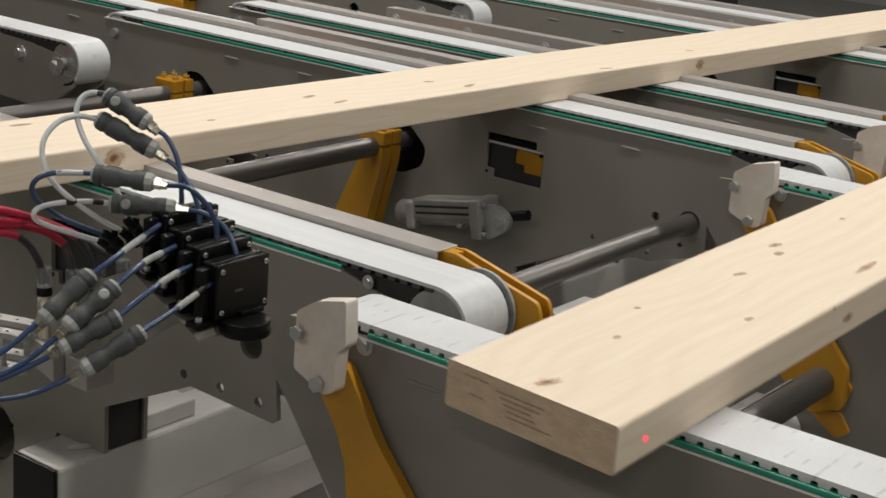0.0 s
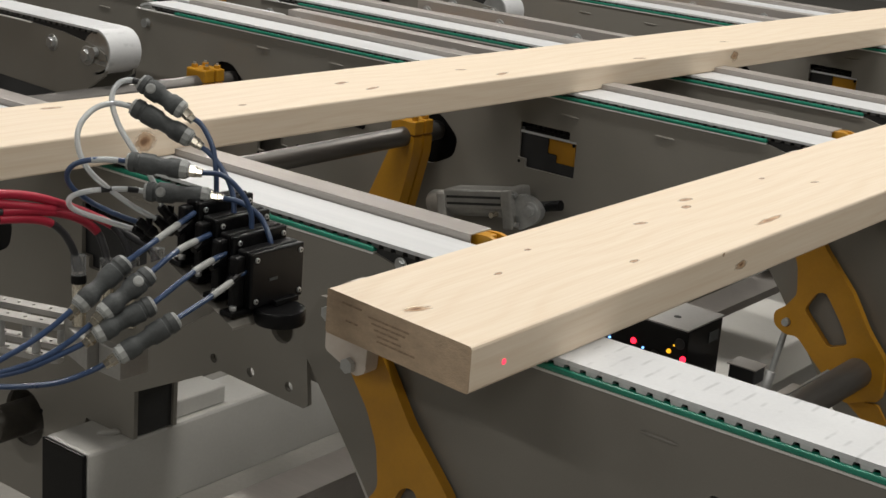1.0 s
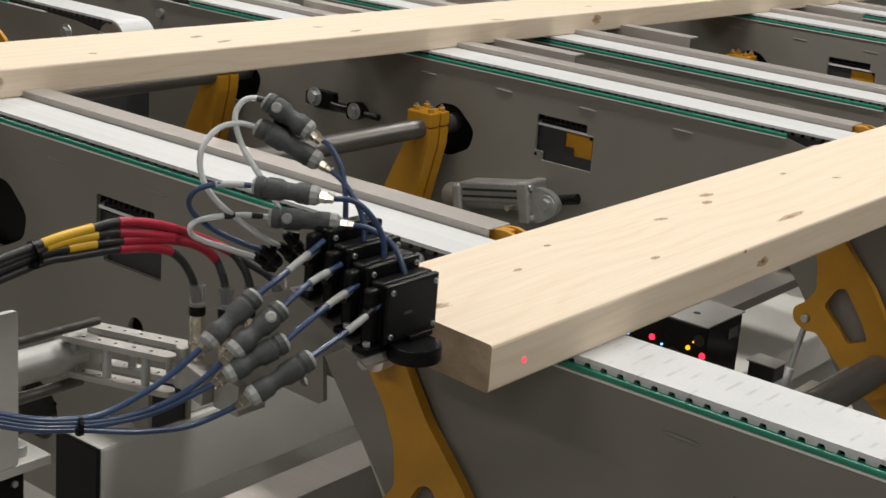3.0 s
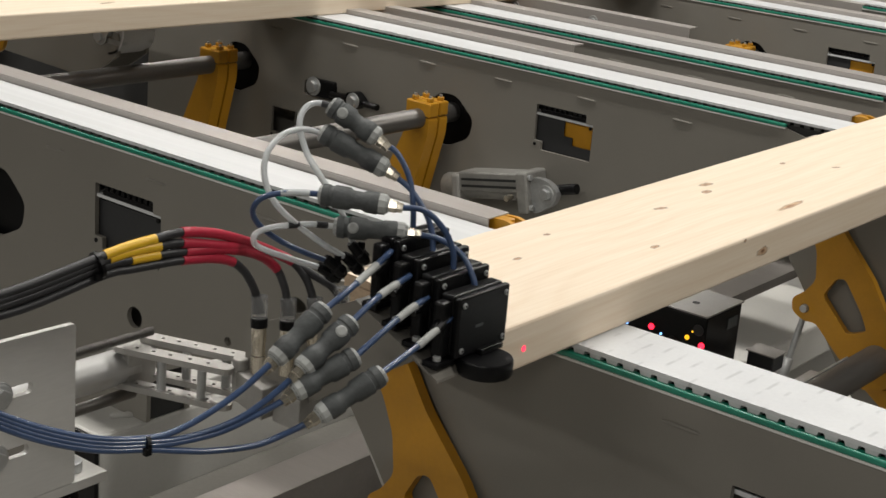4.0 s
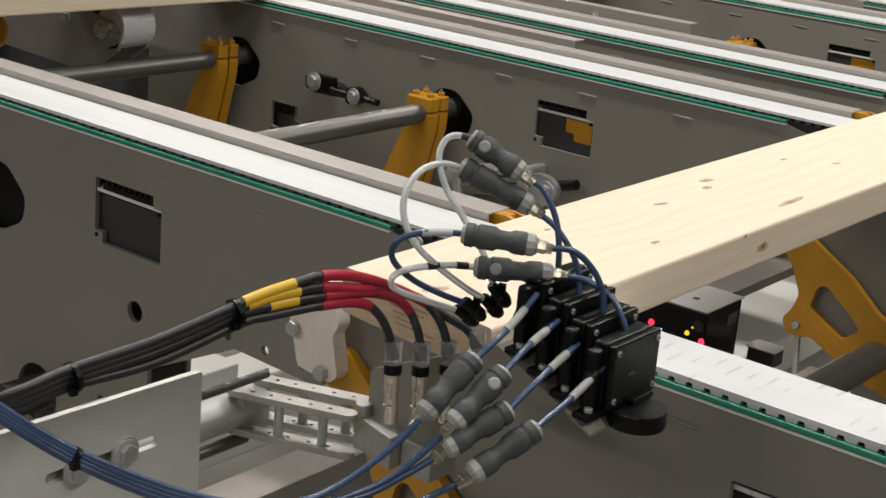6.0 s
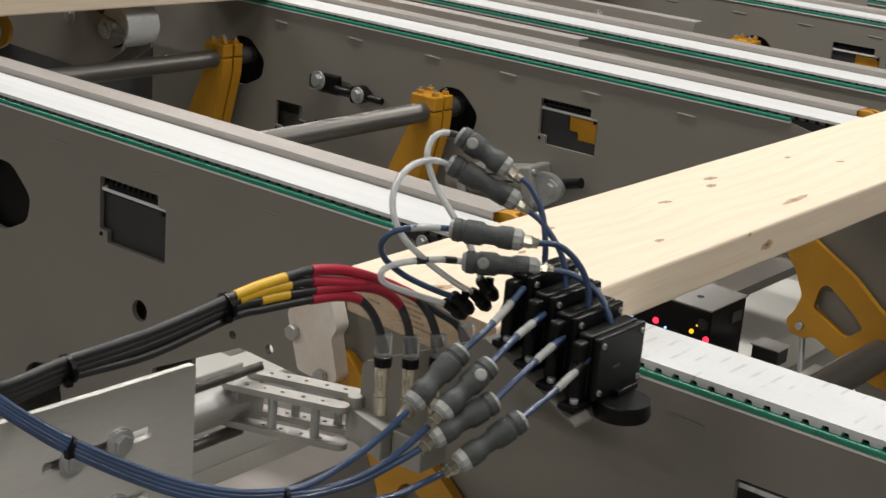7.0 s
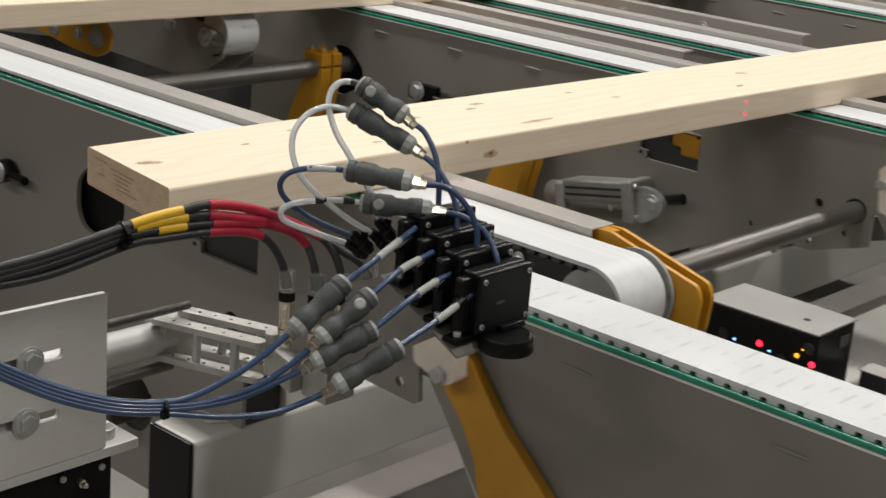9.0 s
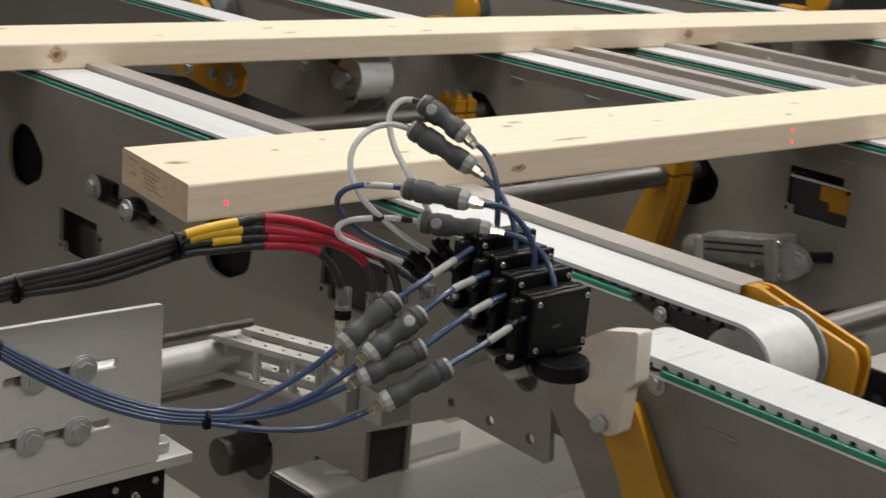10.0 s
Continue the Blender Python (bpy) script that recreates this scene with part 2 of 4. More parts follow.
def lathe(a, b, profile, seg=24):
    """Turned body from a towards b: profile rows of (fraction, radius)."""
    a, b = Vector(a), Vector(b)
    turn = (b - a).to_track_quat("Z", "Y").to_matrix()
    bm = bmesh.new()
    rings = []
    for f, r in profile:
        c = a.lerp(b, f)
        rings.append([bm.verts.new(c + turn @ Vector((r * math.cos(k * 2 * math.pi / seg), r * math.sin(k * 2 * math.pi / seg), 0))) for k in range(seg)])
    for p, q in zip(rings, rings[1:]):
        for k in range(seg):
            bm.faces.new((p[k], p[(k + 1) % seg], q[(k + 1) % seg], q[k]))
    bm.faces.new(rings[0]), bm.faces.new(rings[-1])
    return bm


def spline(points, steps=7):
    """Smooth path through the points."""
    p = [Vector(q) for q in points]
    p = [p[0] * 2 - p[1], *p, p[-1] * 2 - p[-2]]
    out = []
    for a, b, c, d in zip(p, p[1:], p[2:], p[3:]):
        for k in range(steps):
            t = k / steps
            out.append(0.5 * ((2 * b) + (c - a) * t + (2 * a - 5 * b + 4 * c - d) * t * t + (3 * b - a - 3 * c + d) * t ** 3))
    return out + [p[-2]]


def hose(path, r, seg=12):
    """Tube swept along a path."""
    bm = bmesh.new()
    rings, prev = [], None
    for i, c in enumerate(path):
        d = (path[min(i + 1, len(path) - 1)] - path[max(i - 1, 0)]).normalized()
        side = (prev - d * prev.dot(d)).normalized() if prev else d.orthogonal().normalized()
        prev, up = side, d.cross(side)
        rings.append([bm.verts.new(c + side * (r * math.cos(k * 2 * math.pi / seg)) + up * (r * math.sin(k * 2 * math.pi / seg))) for k in range(seg)])
    for p, q in zip(rings, rings[1:]):
        for k in range(seg):
            bm.faces.new((p[k], p[(k + 1) % seg], q[(k + 1) % seg], q[k]))
    bm.faces.new(rings[0]), bm.faces.new(rings[-1])
    return bm


def ring_loop(cy, cz, r, seg=16):
    return [(cy + r * math.cos(k * 2 * math.pi / seg), cz + r * math.sin(k * 2 * math.pi / seg)) for k in range(seg)]


def rounded(loop, r, seg=3):
    """Loop of 2D points with its corners rounded."""
    out = []
    n = len(loop)
    for i in range(n):
        p, a, b = Vector(loop[i]), Vector(loop[i - 1]), Vector(loop[(i + 1) % n])
        da, db = (a - p), (b - p)
        k = min(r, da.length * 0.45, db.length * 0.45)
        s, e = p + da.normalized() * k, p + db.normalized() * k
        for j in range(seg + 1):
            t = j / seg
            q = s * (1 - t) ** 2 + p * 2 * t * (1 - t) + e * t * t
            out.append((q.x, q.y))
    return out


def plate(x0, thick, outer, holes=(), bev=0.0):
    """Flat plate across x with holes cut through; loops are (y, z)."""
    bm = bmesh.new()
    edges = []
    for loop in (outer, *holes):
        vs = [bm.verts.new((x0, y, z)) for y, z in loop]
        edges += [bm.edges.new((vs[i], vs[(i + 1) % len(vs)])) for i in range(len(vs))]
    bmesh.ops.triangle_fill(bm, use_beauty=True, use_dissolve=True, edges=edges)
    r = bmesh.ops.extrude_face_region(bm, geom=bm.faces[:])
    bmesh.ops.translate(bm, vec=(thick, 0, 0), verts=[v for v in r["geom"] if isinstance(v, bmesh.types.BMVert)])
    return bm


def hexbolt(c, axis, r, parent, washer=True, mat=None, h=None):
    """Hexagon bolt with its washer; axis points out of the surface."""
    c, axis = Vector(c), Vector(axis).normalized()
    h = h or r * 0.75
    head = rod(c + axis * 0.0015, c + axis * (0.0015 + h), r, seg=6, bev=r * 0.08)
    bolt = part("bolt", head, mat or STEEL, parent)
    if washer:
        part("washer", rod(c - axis * 0.0005, c + axis * 0.0025, r * 1.55, seg=24, bev=0.0006), mat or STEEL, parent)
    return bolt


# ---- hall ----
def slab(name, b, mat_, label, category):
    ob = part(name, b, mat_, None)
    return tagged(ob, label, category, kind="structure")


slab("floor", box(-9, 12, -9, 12, FLOOR_Z - 0.2, FLOOR_Z), CONCRETE, "pale grey concrete factory floor under the conveyors", "floor")
slab("ceiling", box(-9, 12, -9, 12, CEIL_Z, CEIL_Z + 0.2), ROOF, "grey sheet roof of the factory hall", "ceiling")
slab("wall_north", box(-9, 12, 12, 12.2, FLOOR_Z, CEIL_Z), PLASTER, "plain grey wall of the factory hall", "wall")
slab("wall_south", box(-9, 12, -9.2, -9, FLOOR_Z, CEIL_Z), PLASTER, "plain grey wall of the factory hall", "wall")
slab("wall_east", box(12, 12.2, -9, 12, FLOOR_Z, CEIL_Z), PLASTER, "plain grey wall of the factory hall", "wall")
slab("wall_west", box(-9.2, -9, -9, 12, FLOOR_Z, CEIL_Z), PLASTER, "plain grey wall of the factory hall", "wall")
for lx, ly in LAMPS:
    fix = thing("ceiling_light", "long white strip light under the hall roof", "ceiling light", "strip lights of the hall", at=pose(lx, ly, CEIL_Z))
    part("housing", box(-0.18, 0.18, -1.35, 1.35, -0.13, 0, 0.01), GREY_LIGHT, fix)

# ---- belt conveyors ----
TRIM_Z, BELT_W, PITCH = -0.018, 0.088, 0.02


def belt_band(x0, x1, ya, yb, ra, rb, th=0.005):
    """Endless belt between two pulleys, upper run at z = 0."""
    path = [(ya, 0.0)]
    n = max(2, int((yb - ya) / 0.1))
    path += [(ya + (yb - ya) * k / n, 0.0) for k in range(1, n + 1)]
    path += [(yb + rb * math.sin(a), -rb + rb * math.cos(a)) for a in np.linspace(0.15, math.pi, 14)]
    path += [(ya - ra * math.sin(a), -ra - ra * math.cos(a)) for a in np.linspace(0.0, math.pi - 0.15, 14)]
    bm = bmesh.new()
    rows = []
    m = len(path)
    for i, (y, z) in enumerate(path):
        d = Vector(path[(i + 1) % m]) - Vector(path[i - 1])
        nrm = Vector((d.y, -d.x)).normalized()
        tuck = 0.0095 if z < -0.012 and y > ya + 0.03 else 0.0
        rows.append([bm.verts.new((x + (tuck if x == x0 else -tuck), y + nrm.x * o, z + nrm.y * o)) for x, o in ((x0, 0), (x1, 0), (x1, th), (x0, th))])
    for i in range(m):
        p, q = rows[i], rows[(i + 1) % m]
        for k in range(4):
            bm.faces.new((p[k], p[(k + 1) % 4], q[(k + 1) % 4], q[k]))
    return bm


def belt_teeth(x0, x1, ya, yb, top=-0.0045, h=0.0062):
    """Rounded teeth under the upper run, one every pitch."""
    bm = bmesh.new()
    y = math.ceil(ya / PITCH) * PITCH
    while y < yb:
        prof = [(-0.0080, top), (-0.0068, top - h * 0.25), (-0.0060, top - h * 0.6), (-0.0057, top - h), (0.0057, top - h), (0.0060, top - h * 0.6), (0.0068, top - h * 0.25), (0.0080, top)]
        a = [bm.verts.new((x0 + 0.0006, y + u, w)) for u, w in prof]
        b = [bm.verts.new((x1 - 0.0006, y + u, w)) for u, w in prof]
        for k in range(7):
            bm.faces.new((a[k], a[k + 1], b[k + 1], b[k]))
        bm.faces.new(a), bm.faces.new(b[::-1])
        y += PITCH
    return bm


def dimple(y, z, x):
    """Pressed slot mark on a side plate."""
    return lathe((x, y + 0.022, z + 0.0), (x, y - 0.022, z - 0.001), ((0, 0.0008), (0.15, 0.0026), (0.85, 0.0026), (1, 0.0008)), 8)


def conveyor(x, ya, yb, ra, rb, outline, holes, marks, label, green=None, cover=None, width=BELT_W, bolts=(), teeth=None, belt=None):
    """One narrow belt conveyor: two side plates, belt with teeth, slide rails and pulleys."""
    c = thing("belt_conveyor", label, "conveyor", "parallel belt conveyors")
    part("side_plate", plate(x, 0.008, outline, holes), GREY, c, "grey painted steel side plate with cut-outs")
    part("side_plate", plate(x + width - 0.008, 0.008, outline, holes), GREY, c)
    for loop in holes:
        if len(loop) == 40:
            cy, cz = (sum(p[k] for p in loop) / len(loop) for k in (0, 1))
            part("bearing_plate", plate(x + 0.018, 0.004, rounded([(cy + 0.095, cz - 0.08), (cy + 0.095, cz + 0.08), (cy - 0.095, cz + 0.08), (cy - 0.095, cz - 0.08)], 0.01)), BLACK, c, "black bearing plate behind the opening")
    ys = [p[0] for p in outline if abs(p[1] - TRIM_Z) < 0.002]
    # bright strip paints the light on the plate's painted top edge
    part("edge_strip", box(x - 0.0035, x + 0.0085, min(ys), max(ys), TRIM_Z - 0.0012, TRIM_Z + 0.0014), EDGE, c, "cut edge of the plate, coloured bright as if lit")
    part("belt", belt_band(x, x + width, ya, yb, ra, rb), belt or BELT, c, "white toothed conveyor belt", smooth=True)
    part("belt_teeth", belt_teeth(x, x + width, ya, yb), teeth or TOOTH, c)
    # bed is near-black so the gap below the belt reads as shaded
    part("belt_bed", box(x + 0.004, x + width - 0.004, ya + 0.03, yb - 0.03, -0.045, -0.0118), VOID, c, "belt bed coloured dark for the shade under the belt")
    g0, g1 = green or (ya + 0.16, yb - 0.16)
    part("slide_rail", box(x - 0.0038, x + 0.006, g0, g1, TRIM_Z + 0.0016, -0.0096, 0.0018), GREEN, c, "green plastic slide rail")
    part("slide_rail", box(x + width - 0.006, x + width + 0.0005, g0, g1, TRIM_Z + 0.0016, -0.0102, 0.002), GREEN, c)
    for yy, r in ((ya, ra), (yb, rb)):
        p = part("pulley", rod((x + 0.003, yy, -r), (x + width - 0.003, yy, -r), r - 0.0065, seg=32), STEEL, c, "steel toothed pulley", smooth=True)
        part("axle", rod((x - 0.012, yy, -r), (x + width + 0.012, yy, -r), 0.011), STEEL, p)
    for loop in holes:
        if len(loop) == 24 and abs(loop[0][0] - loop[12][0]) > 0.05:
            ya_, yb_, za_, zb_ = min(p[0] for p in loop), max(p[0] for p in loop), min(p[1] for p in loop), max(p[1] for p in loop)
            for sy, sz in ((yb_ - 0.004, za_ + 0.011), (ya_ + 0.006, zb_ - 0.026)):
                part("ear_screw", rod((x - 0.0012, sy, sz), (x + 0.002, sy, sz), 0.0035, seg=10), BLACK, c)
    for y, z in marks:
        part("slot_mark", dimple(y, z, x), GREY, c)
    for y, z, r in bolts:
        hexbolt((x, y, z), (-1, 0, 0), r, c)
    if cover:
        y0, y1 = cover
        x0 = x + width + 0.004
        top = joined(box(x0, x0 + 0.046, y0, y1, 0.008, 0.0105, 0.0008), box(x0, x0 + 0.0025, y0, y1, -0.03, 0.008), box(x0 + 0.0435, x0 + 0.046, y0, y1, -0.03, 0.008))
        part("cover_channel", top, CHANNEL, c, "folded grey-brown sheet metal cover channel")
    return c


def window(y0, y1, z0, z1, n=0.018):
    """Cut-out with two notched corners (screw ears)."""
    return rounded([(y0, z1), (y0, z0 + n), (y0 - n, z0 + n), (y0 - n, z0), (y1, z0), (y1, z1 - n), (y1 + n, z1 - n), (y1 + n, z1)], 0.003, 2)


def hex_hole(cy, cz, s=0.065, k=1.15):
    return rounded([(cy + k * u * s, cz + w * s) for u, w in ((0.98, 0.42), (0.45, 0.95), (-0.22, 0.95), (-0.98, 0.18), (-0.85, -0.55), (0.05, -1.05), (0.75, -0.95), (1.02, -0.45))], 0.016, 4)


def d_outline(yend):
    return [(yend, TRIM_Z), (0.40, TRIM_Z), (0.285, -0.045), (0.28, -0.08), (0.40, -0.15), (0.508, -0.172), (0.500, -0.262), (0.508, -0.268), (0.67, -0.262), (0.853, -0.352),
            (0.853, -0.4305), (0.965, -0.4305), (1.03, -0.62), (yend, -0.62)]


def d_outline_far(yend):
    return [(yend, TRIM_Z), (0.40, TRIM_Z), (0.285, -0.045), (0.28, -0.08), (0.36, -0.136), (0.432, -0.142), (0.432, -0.226), (0.545, -0.262), (0.67, -0.262), (0.853, -0.352),
            (0.853, -0.4305), (0.965, -0.4305), (1.03, -0.62), (yend, -0.62)]


D1X, D2X, D3X, D4X, D5X = 0.328, 1.435, 1.872, 2.815, 3.24
D1_HOLES = [window(0.980, 0.832, -0.181, -0.08), hex_hole(1.215, -0.165, 0.058), hex_hole(1.878, -0.168, 0.06), window(1.748, 1.598, -0.318, -0.236), ring_loop(0.555, -0.165, 0.021, 20),
            ring_loop(0.685, -0.247, 0.007, 12), ring_loop(0.611, -0.246, 0.0075, 12), ring_loop(0.537, -0.245, 0.0075, 12), ring_loop(0.885, -0.269, 0.017, 16), ring_loop(1.12, -0.478, 0.05, 24)]
conveyor(D1X, 0.247, 2.16, 0.052, 0.05, d_outline(2.2), D1_HOLES, [(1.075, -0.049), (0.846, -0.048), (0.624, -0.048), (1.30, -0.048), (1.53, -0.048)],
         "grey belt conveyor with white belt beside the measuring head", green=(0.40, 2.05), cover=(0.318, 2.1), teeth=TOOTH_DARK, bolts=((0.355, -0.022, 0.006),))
D2_HOLES = [window(0.950, 0.810, -0.174, -0.08), hex_hole(1.172, -0.158, 0.057), hex_hole(1.812, -0.158, 0.059), window(1.701, 1.565, -0.31, -0.232), ring_loop(0.468, -0.167, 0.024, 20),
            ring_loop(0.541, -0.169, 0.009, 12), ring_loop(0.675, -0.243, 0.005, 10), ring_loop(0.481, -0.212, 0.006, 10), ring_loop(0.55, -0.243, 0.006, 10),
            rounded([(1.60, -0.185), (1.60, -0.15), (1.47, -0.15), (1.47, -0.185)], 0.008)]
conveyor(D2X, 0.247, 2.10, 0.052, 0.05, d_outline_far(2.14), D2_HOLES, [(1.243, -0.048), (1.04, -0.048), (0.613, -0.048), (1.467, -0.048), (1.697, -0.048), (0.833, -0.048)],
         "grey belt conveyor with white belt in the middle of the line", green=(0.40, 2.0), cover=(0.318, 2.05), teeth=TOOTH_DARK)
for x in (D3X, D4X, D5X):
    conveyor(x, 0.247, 2.10, 0.052, 0.05, d_outline_far(2.14), D2_HOLES[:5], [(1.243, -0.048), (1.04, -0.048), (0.833, -0.048), (0.613, -0.048), (1.467, -0.048), (1.697, -0.048)],
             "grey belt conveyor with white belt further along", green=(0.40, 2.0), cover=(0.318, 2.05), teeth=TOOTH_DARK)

U_OUT = [(-2.6, TRIM_Z), (0.285, TRIM_Z), (0.335, -0.022), (0.352, -0.05), (0.362, -0.092), (0.255, -0.231), (0.12, -0.42), (0.05, -0.62), (-2.6, -0.62)]
U1X, U2X, U3X = 0.157, 1.262, 1.80
for x, lab in ((U1X, "grey belt conveyor with white belt that feeds the boards in"), (U2X, "second grey feeding conveyor with white belt"), (U3X, "third grey feeding conveyor with white belt")):
    conveyor(x, -2.5, 0.27, 0.05, 0.05, U_OUT, [window(-0.19, -0.33, -0.19, -0.088)], [(-0.127, -0.048), (-0.45, -0.048), (0.13, -0.05)], lab, green=(-2.4, 0.213), bolts=((0.217, -0.026, 0.008),), width=0.092, belt=BELT_WORN)

E_OUT = [(4.6, TRIM_Z), (2.06, TRIM_Z), (1.95, -0.022), (1.835, -0.038), (1.803, -0.052), (1.800, -0.066), (1.845, -0.064), (1.845, -0.076), (1.800, -0.078), (1.806, -0.100), (1.86, -0.135), (1.93, -0.165), (2.35, -0.15), (4.6, -0.4)]
for x in (1.055, 1.55, 2.53, 3.08):
    conveyor(x, 1.835, 4.5, 0.05, 0.05, E_OUT, [ring_loop(2.25, -0.08, 0.02)], [(2.4, -0.06)], "grey outfeed conveyor with white belt and end pulley", green=(2.2, 4.4), bolts=((1.862, -0.062, 0.014), (1.985, -0.052, 0.012)), belt=BELT_WORN, teeth=TOOTH_DARK)

for gx, gy0, gy1 in ((1.655, 1.02, 1.83), (2.155, 1.02, 1.82), (3.12, 1.0, 1.78)):
    ga = thing("guide_angle", "bare steel angle bar with bolts beside a belt", "angle bar", "steel guide angles")
    part("upright_leg", box(gx, gx + 0.004, gy0, gy1, -0.040, 0.010, 0.0006), CHANNEL, ga)
    part("flat_leg", box(gx + 0.004, gx + 0.040, gy0, gy1, 0.0065, 0.010, 0.0006), CHANNEL, ga)
    part("carrier", box(gx - 0.050, gx + 0.03, gy1 - 0.33, gy1 - 0.005, -0.075, -0.042, 0.003), YELLOW, ga, "yellow painted carrier under the angle")
    part("carrier_foot", box(gx - 0.02, gx + 0.03, gy0 + 0.05, gy0 + 0.12, FLOOR_Z, -0.040, 0.003), GREY, ga)
    for k in range(3):
        hexbolt((gx, gy1 - 0.035 - 0.245 * k, -0.018), (-1, 0, 0), 0.0095, ga)

# ---- shafts, clamps, cylinder ----


def shaft(x0, x1, y, z, r, label):
    s = part("drive_shaft", rod((x0, y, z), (x1, y, z), r, seg=24, bev=0.002), SHAFT, None, smooth=True)
    return tagged(s, label, "shaft")


shaft(0.35, 3.6, 1.178, -0.145, 0.021, "long round steel shaft running through the side plates")
shaft(0.35, 3.6, 1.812, -0.145, 0.021, "long round steel shaft running through the side plates")
shaft(0.40, 3.6, 0.468, -0.167, 0.0195, "round steel shaft through the conveyor side plate")
shaft(0.18, 3.6, 0.088, -0.325, 0.026, "thick round steel shaft carrying the stop arms")
tagged(part("drive_shaft", rod((0.262, 1.12, -0.478), (1.4, 1.12, -0.478), 0.030, seg=24, bev=0.002), DARK_STEEL, None, smooth=True), "thick dark steel shaft end in a round opening", "shaft")


def shaft_clamp(x, y, z, label):
    """Yellow split clamp on a shaft with its hanging arm, in two leaves."""
    c = thing("shaft_clamp", label, "clamp", "yellow shaft clamps")
    for k, (a, b) in enumerate(((x, x + 0.03), (x + 0.036, x + 0.062))):
        part("arm", plate(a, b - a, rounded([(y - 0.030, z + 0.004), (y + 0.034, z + 0.004), (y + 0.036, z - 0.035), (y + 0.105, z - 0.19), (y + 0.09, z - 0.28), (y + 0.03, z - 0.28), (y - 0.028, z - 0.035)], 0.008)), YELLOW, c, "golden yellow painted arm")
        cap = part("clamp_cap", box(a, b, y - 0.031, y + 0.035, z + 0.006, z + 0.036, 0.003), YELLOW, c)
        for yy in (y - 0.018, y + 0.022):
            part("bolt", rod(((a + b) / 2, yy, z + 0.036), ((a + b) / 2, yy, z + 0.044), 0.008, seg=6, bev=0.0008), YELLOW, cap)
            part("stud", rod(((a + b) / 2, yy, z + 0.044), ((a + b) / 2, yy, z + 0.049), 0.0035, seg=10), STEEL, cap)
    return c


for xx, yy in ((1.335, 1.178), (1.335, 1.812), (2.72, 1.178), (2.72, 1.812)):
    shaft_clamp(xx, yy, -0.145, "yellow painted clamp arm bolted on a steel shaft")


def cylinder_unit(x, y, z):
    """Pneumatic cylinder hung on the side plate, tilted, with its clevis."""
    c = thing("pneumatic_cylinder", "grey aluminium pneumatic cylinder with a clevis, on a side plate", "cylinder", at=pose(x, y, z, rx=-11))
    part("barrel", lathe((-0.03, 0.155, 0.002), (-0.03, -0.05, 0.002), ((0, 0.024), (0.03, 0.027), (1, 0.027)), 24), CAST, c, "round aluminium barrel", smooth=True)
    part("profile", box(-0.062, 0.0, -0.06, 0.10, -0.006, 0.036, 0.004), CAST, c, "flat-topped aluminium profile")
    for k in range(2):
        part("groove", box(-0.0635, -0.0615, -0.05, 0.09, 0.004 + k * 0.014, 0.009 + k * 0.014), VOID, c)
    part("end_cap", box(-0.07, 0.004, -0.082, -0.055, -0.045, 0.040, 0.005), CAST, c, "square end cap")
    part("end_cap", box(-0.066, 0.002, 0.095, 0.118, -0.03, 0.032, 0.006), ALU_MATT, c)
    for bz in (-0.034, 0.028):
        part("screw", rod((-0.06, -0.082, bz), (-0.06, -0.089, bz), 0.006, seg=12, bev=0.001), STEEL, c)
    part("clevis", plate(-0.055, 0.016, rounded([(-0.082, 0.03), (-0.125, 0.022), (-0.148, -0.004), (-0.135, -0.028), (-0.082, -0.05)], 0.016)), STEEL, c, "rounded steel clevis")
    hexbolt((-0.055, -0.118, -0.006), (-1, 0, 0), 0.0125, c)
    part("pin", rod((-0.03, -0.13, 0.0), (-0.03, -0.178, 0.004), 0.011, seg=16, bev=0.001), BLACK, c, "black rod end")
    part("port", rod((-0.066, -0.04, -0.012), (-0.085, -0.04, -0.012), 0.006, seg=12), BRASS, c)
    return c


cylinder_unit(1.433, 0.985, -0.262)


def tension_screw(x, y, z):
    """Belt tensioning block with threaded bolts in a slot."""
    c = thing("tension_screw", "dark steel belt tensioning block with bolts in a slot", "fitting", "belt tensioners")
    part("block", box(x - 0.012, x + 0.004, y - 0.03, y + 0.045, z - 0.018, z + 0.022, 0.003), BLACK, c)
    hexbolt((x - 0.012, y + 0.03, z + 0.004), (-1, 0, 0), 0.014, c)
    part("lug", plate(x - 0.03, 0.024, rounded([(y - 0.085, z - 0.022), (y - 0.085, z + 0.014), (y - 0.11, z + 0.018), (y - 0.135, z - 0.002), (y - 0.115, z - 0.022)], 0.008)), BLACK, c)
    hexbolt((x - 0.03, y - 0.108, z - 0.002), (-1, 0, 0), 0.012, c)
    part("threaded_rod", rod((x - 0.018, y - 0.03, z - 0.003), (x - 0.018, y - 0.17, z - 0.006), 0.0075, seg=12), BLACK, c)
    return c


tension_screw(D2X, 1.53, -0.162)
tension_screw(D1X, 1.575, -0.168)
tension_screw(D3X, 1.53, -0.162)

